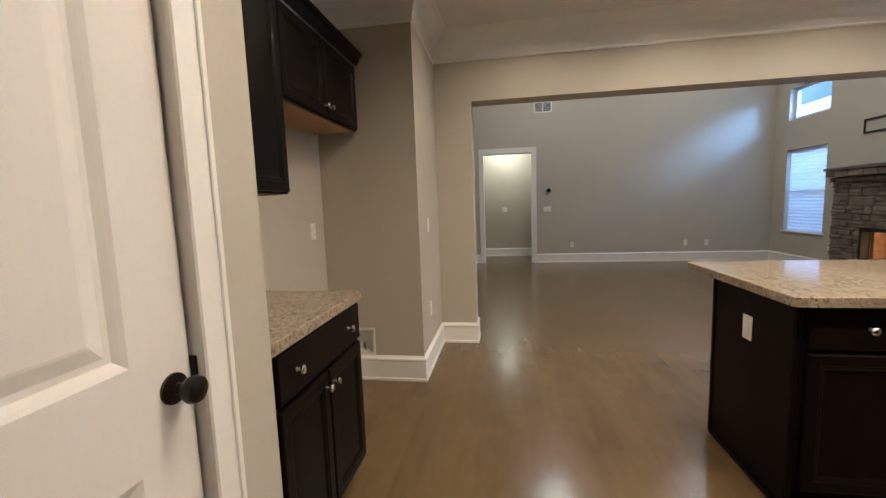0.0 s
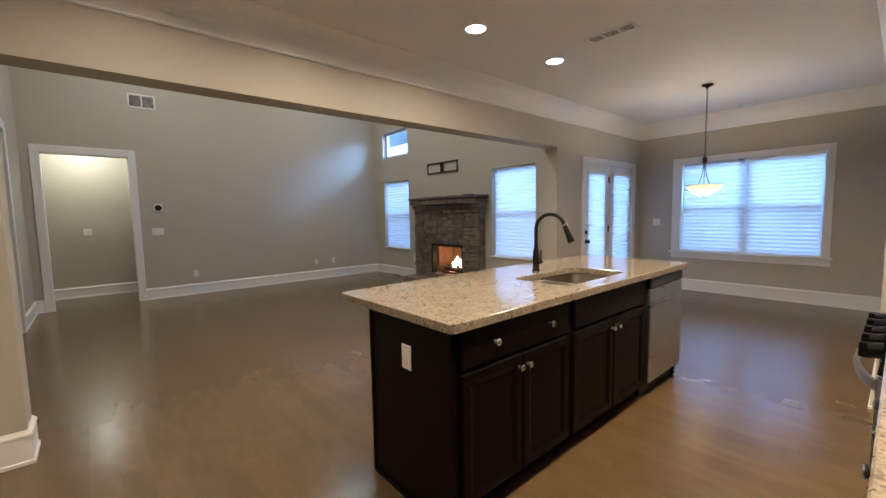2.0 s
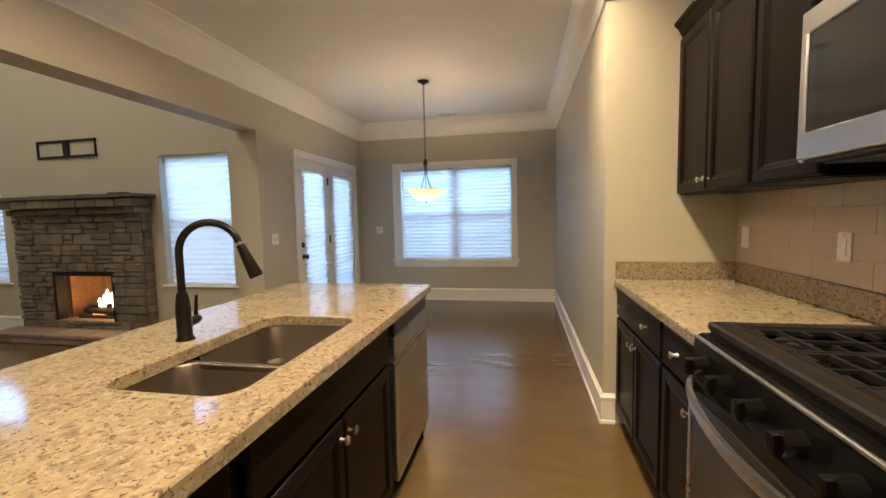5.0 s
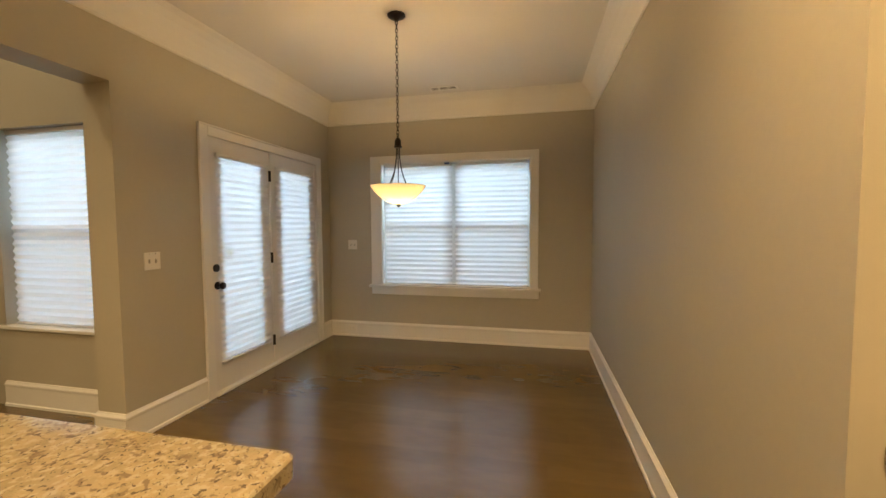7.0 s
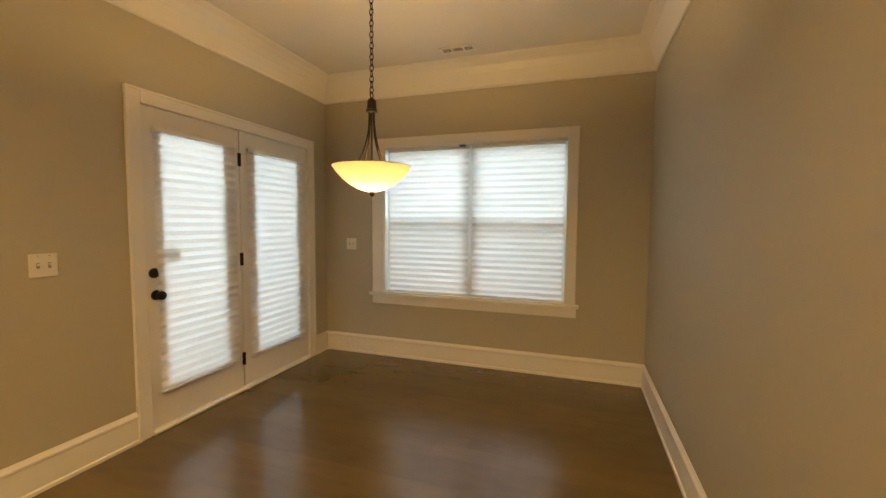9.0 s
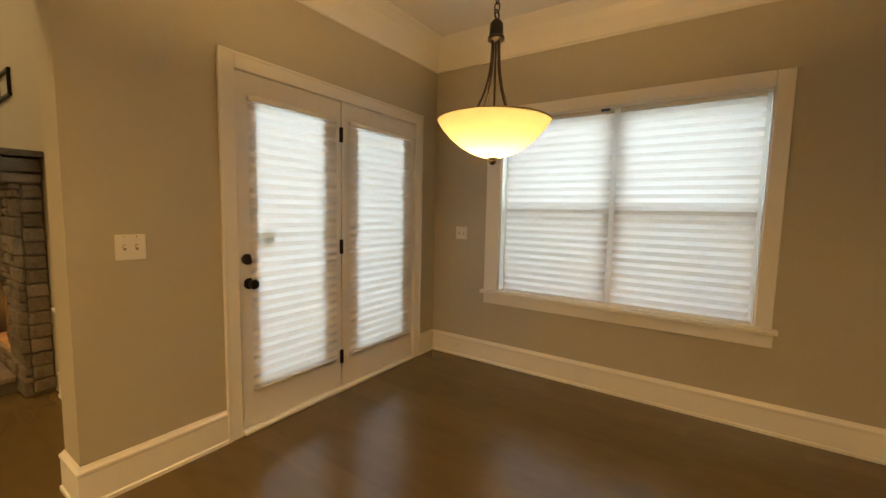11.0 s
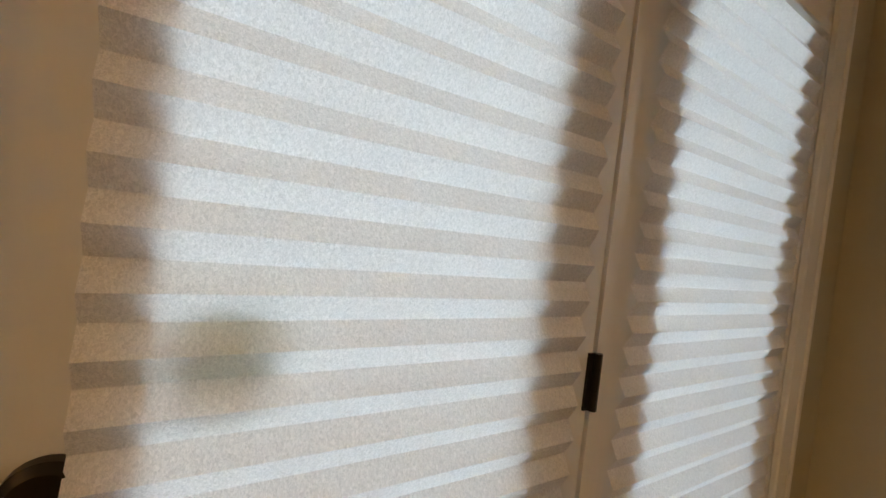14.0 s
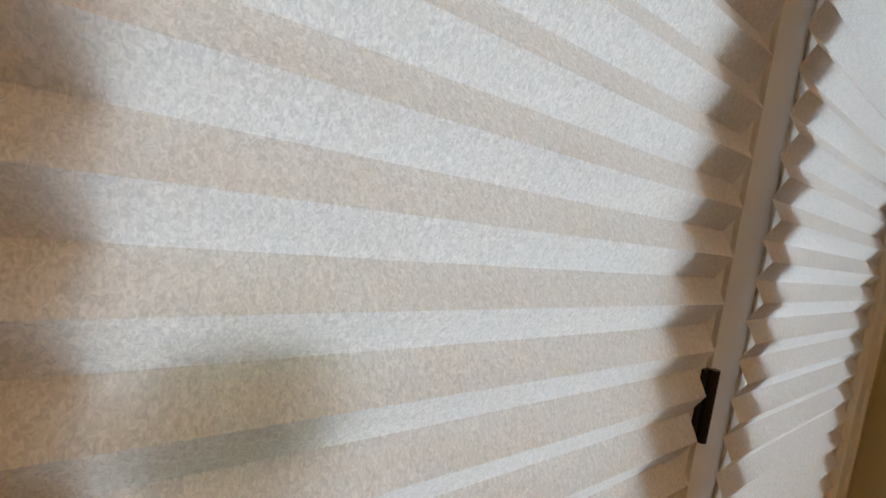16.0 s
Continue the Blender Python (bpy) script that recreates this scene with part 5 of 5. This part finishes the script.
for a, b, r in (((-0.05, -0.25, 0.07), (-0.03, 0.25, 0.075), 0.04), ((0.06, -0.22, 0.07), (0.05, 0.24, 0.08), 0.045), ((-0.06, -0.14, 0.14), (0.07, 0.10, 0.16), 0.032), ((-0.04, 0.18, 0.13), (0.07, -0.05, 0.16), 0.03)):
    A, B = Vector(a), Vector(b)
    pts = [A.lerp(B, k / 6) + Vector((rng.uniform(-0.008, 0.008), 0, rng.uniform(-0.008, 0.008))) for k in range(7)]
    part("log", tube(bmesh.new(), pts, [r * rng.uniform(0.85, 1.1) for _ in pts], 9), LOG, ls)
part("embers", boxes(((-0.07, -0.16, 0.03), (0.03, 0.12, 0.045), 0.006)), EMBER, ls)
for y, h, r, lean in ((-0.10, 0.17, 0.032, -0.05), (-0.05, 0.21, 0.036, -0.03), (0.0, 0.15, 0.036, -0.04), (-0.15, 0.19, 0.030, -0.06), (0.05, 0.10, 0.028, -0.03), (-0.20, 0.13, 0.026, -0.05)):
    pts, rad = [], []
    for k in range(8):
        u = k / 7
        pts.append((-0.03 + 0.015 * math.sin(5 * u + y * 30), y + lean * u + 0.014 * math.sin(6 * u + y * 40), 0.13 + h * u))
        rad.append(max(0.0015, r * (0.6 + 0.9 * u - 0.3 * u * u) * (1 - u) ** 0.7))
    part("flame", tube(bmesh.new(), pts, rad, 9), FLAME, ls, "bright yellow flame", True)

tv = thing("tv_mount", (6.25, 7.21, 2.20), "black steel wall bracket for a television", "tv bracket")
part("rail", boxes(((-0.02, -0.43, 0.078), (0, 0.43, 0.102), 0.002)), IRON, tv)
part("rail", boxes(((-0.02, -0.43, -0.102), (0, 0.43, -0.078), 0.002)), IRON, tv)
for y, w in ((-0.425, 0.012), (0.413, 0.012), (-0.04, 0.08)):
    part("upright", boxes(((-0.024, y, -0.10), (-0.002, y + w, 0.10), 0.002)), IRON, tv)
for y0, w, h in ((6.30, 0.22, 0.022), (6.78, 0.18, 0.014)):
    solid("remote_box", boxes(((6.10, y0, 1.6425), (6.18, y0 + w, 1.6425 + h), 0.004)), PLASTICB, "flat black box lying on the mantel", "media box")
pts = [(6.12 + 0.02 * math.sin(k), 7.05 + 0.07 * k, 1.647 + 0.012 * math.sin(k * 1.3) ** 2) for k in range(10)]
solid("mantel_cable", tube(bmesh.new(), pts, 0.004, 6), PLASTICB, "loose black cable on the mantel", "cable", smooth=True)
pts = [(6.13 + 0.05 * math.cos(k * 0.7) - 0.002 * k, 8.6 + 0.06 * math.sin(k * 0.7) + 0.004 * k, 0.006 + 0.045 * abs(math.sin(k * 0.35))) for k in range(24)]
solid("floor_cable", tube(bmesh.new(), pts, 0.005, 6), PLASTICB, "coil of black cable on the floor", "cable", smooth=True)

# ---- house next door, seen through the transom ----
nb = thing("neighbour_house", (17.0, 24.0, -0.25), "pale sided neighbouring house with a gable roof", "house")
part("wall", boxes(((0, -6, 0), (8, 6, 6.2))), SIDING, nb)
rf = bmesh.new()
ends = [[rf.verts.new((x, y, z)) for y, z in ((-6.5, 5.9), (0, 9.6), (6.5, 5.9), (6.5, 6.1), (0, 9.85), (-6.5, 6.1))] for x in (-0.5, 8.5)]
for k in range(6):
    rf.faces.new((ends[0][k], ends[0][(k + 1) % 6], ends[1][(k + 1) % 6], ends[1][k]))
rf.faces.new(ends[0]), rf.faces.new(ends[1])
part("roof", rf, SHINGLE, nb, "grey shingle roof")

# ---- backsplash tiles ----
splash = structure("tile_backsplash", boxes(((3.06, 0.7905, 0.93), (4.998, 0.7985, 1.46))), GROUT, "beige glazed tile backsplash", "backsplash")
tw, thh, gap = 0.305, 0.1, 0.0022
tile_mesh = {}
row, z = 0, 1.0215
while z < 1.42:
    cuts = [4.996]
    x = 4.996 - (tw / 2 if row % 2 else tw)
    while x > 3.07:
        cuts.append(x)
        x -= tw
    cuts.append(3.07)
    for b, a in zip(cuts, cuts[1:]):
        key = (round(b - a, 3), round(min(thh, 1.445 - z), 3))
        if key[0] < 0.03:
            continue
        if key not in tile_mesh:
            tile_mesh[key] = mesh_of(boxes(((0, 0, 0), (key[0] - gap, 0.0055, key[1] - gap), 0.0008)), "tile", TILE)
        ob = new("tile", tile_mesh[key])
        ob.parent, ob.location = splash, (a, 0.7945, z)
    z, row = z + thh, row + 1

# ---- floor planks, running towards the living room ----
floor = structure("floor", boxes(((-1.4, -1.4, -0.22), (8.72, 4.77, -0.016)), ((-1.4, 4.77, -0.22), (6.41, 10.9, -0.016))), SUBFLOOR, "dark brown hand-scraped oak plank floor", "floor")
rng = random.Random(11)
PW = 0.127
plank_mesh, rest, count = {}, [], 0
x = -1.3
while x < 8.70:
    y = -1.38 - rng.uniform(0, 1.2)
    top = 10.86 if x + PW < 6.40 else 4.68
    while y < top:
        ln_ = rng.choice((0.6, 0.9, 1.2, 1.5, 1.8))
        y0, y1 = max(y, -1.38), min(y + ln_, top)
        if y1 - y0 > 0.02:
            if 0.4 < x < 8.5 and y1 > 1.45 and y0 < 4.4 and count < 300 and (x > 4.4 or y0 < 2.4) and y1 - y0 > 0.55:
                key = round(y1 - y0, 2)
                if key not in plank_mesh:
                    plank_mesh[key] = mesh_of(boxes(((0, 0, -0.015), (PW, key, 0))), "plank", FLOOR)
                ob = new("plank", plank_mesh[key])
                ob.parent, ob.location = floor, (x, y0, 0)
                count += 1
            else:
                rest.append((x, y0, y1))
        y += ln_
    x += PW
bm = bmesh.new()
for x, y0, y1 in rest:
    a, b = x + PW, y1
    low = [bm.verts.new((u, v, -0.015)) for u, v in ((x, y0), (a, y0), (a, b), (x, b))]
    up = [bm.verts.new((u, v, 0)) for u, v in ((x, y0), (a, y0), (a, b), (x, b))]
    for k in range(4):
        bm.faces.new((low[k], low[(k + 1) % 4], up[(k + 1) % 4], up[k]))
    bm.faces.new(up)
far = new("planks", mesh_of(bm, "planks", FLOOR_FAR))
far.parent = floor
tagged(far, "far floor planks", kind="stuff")
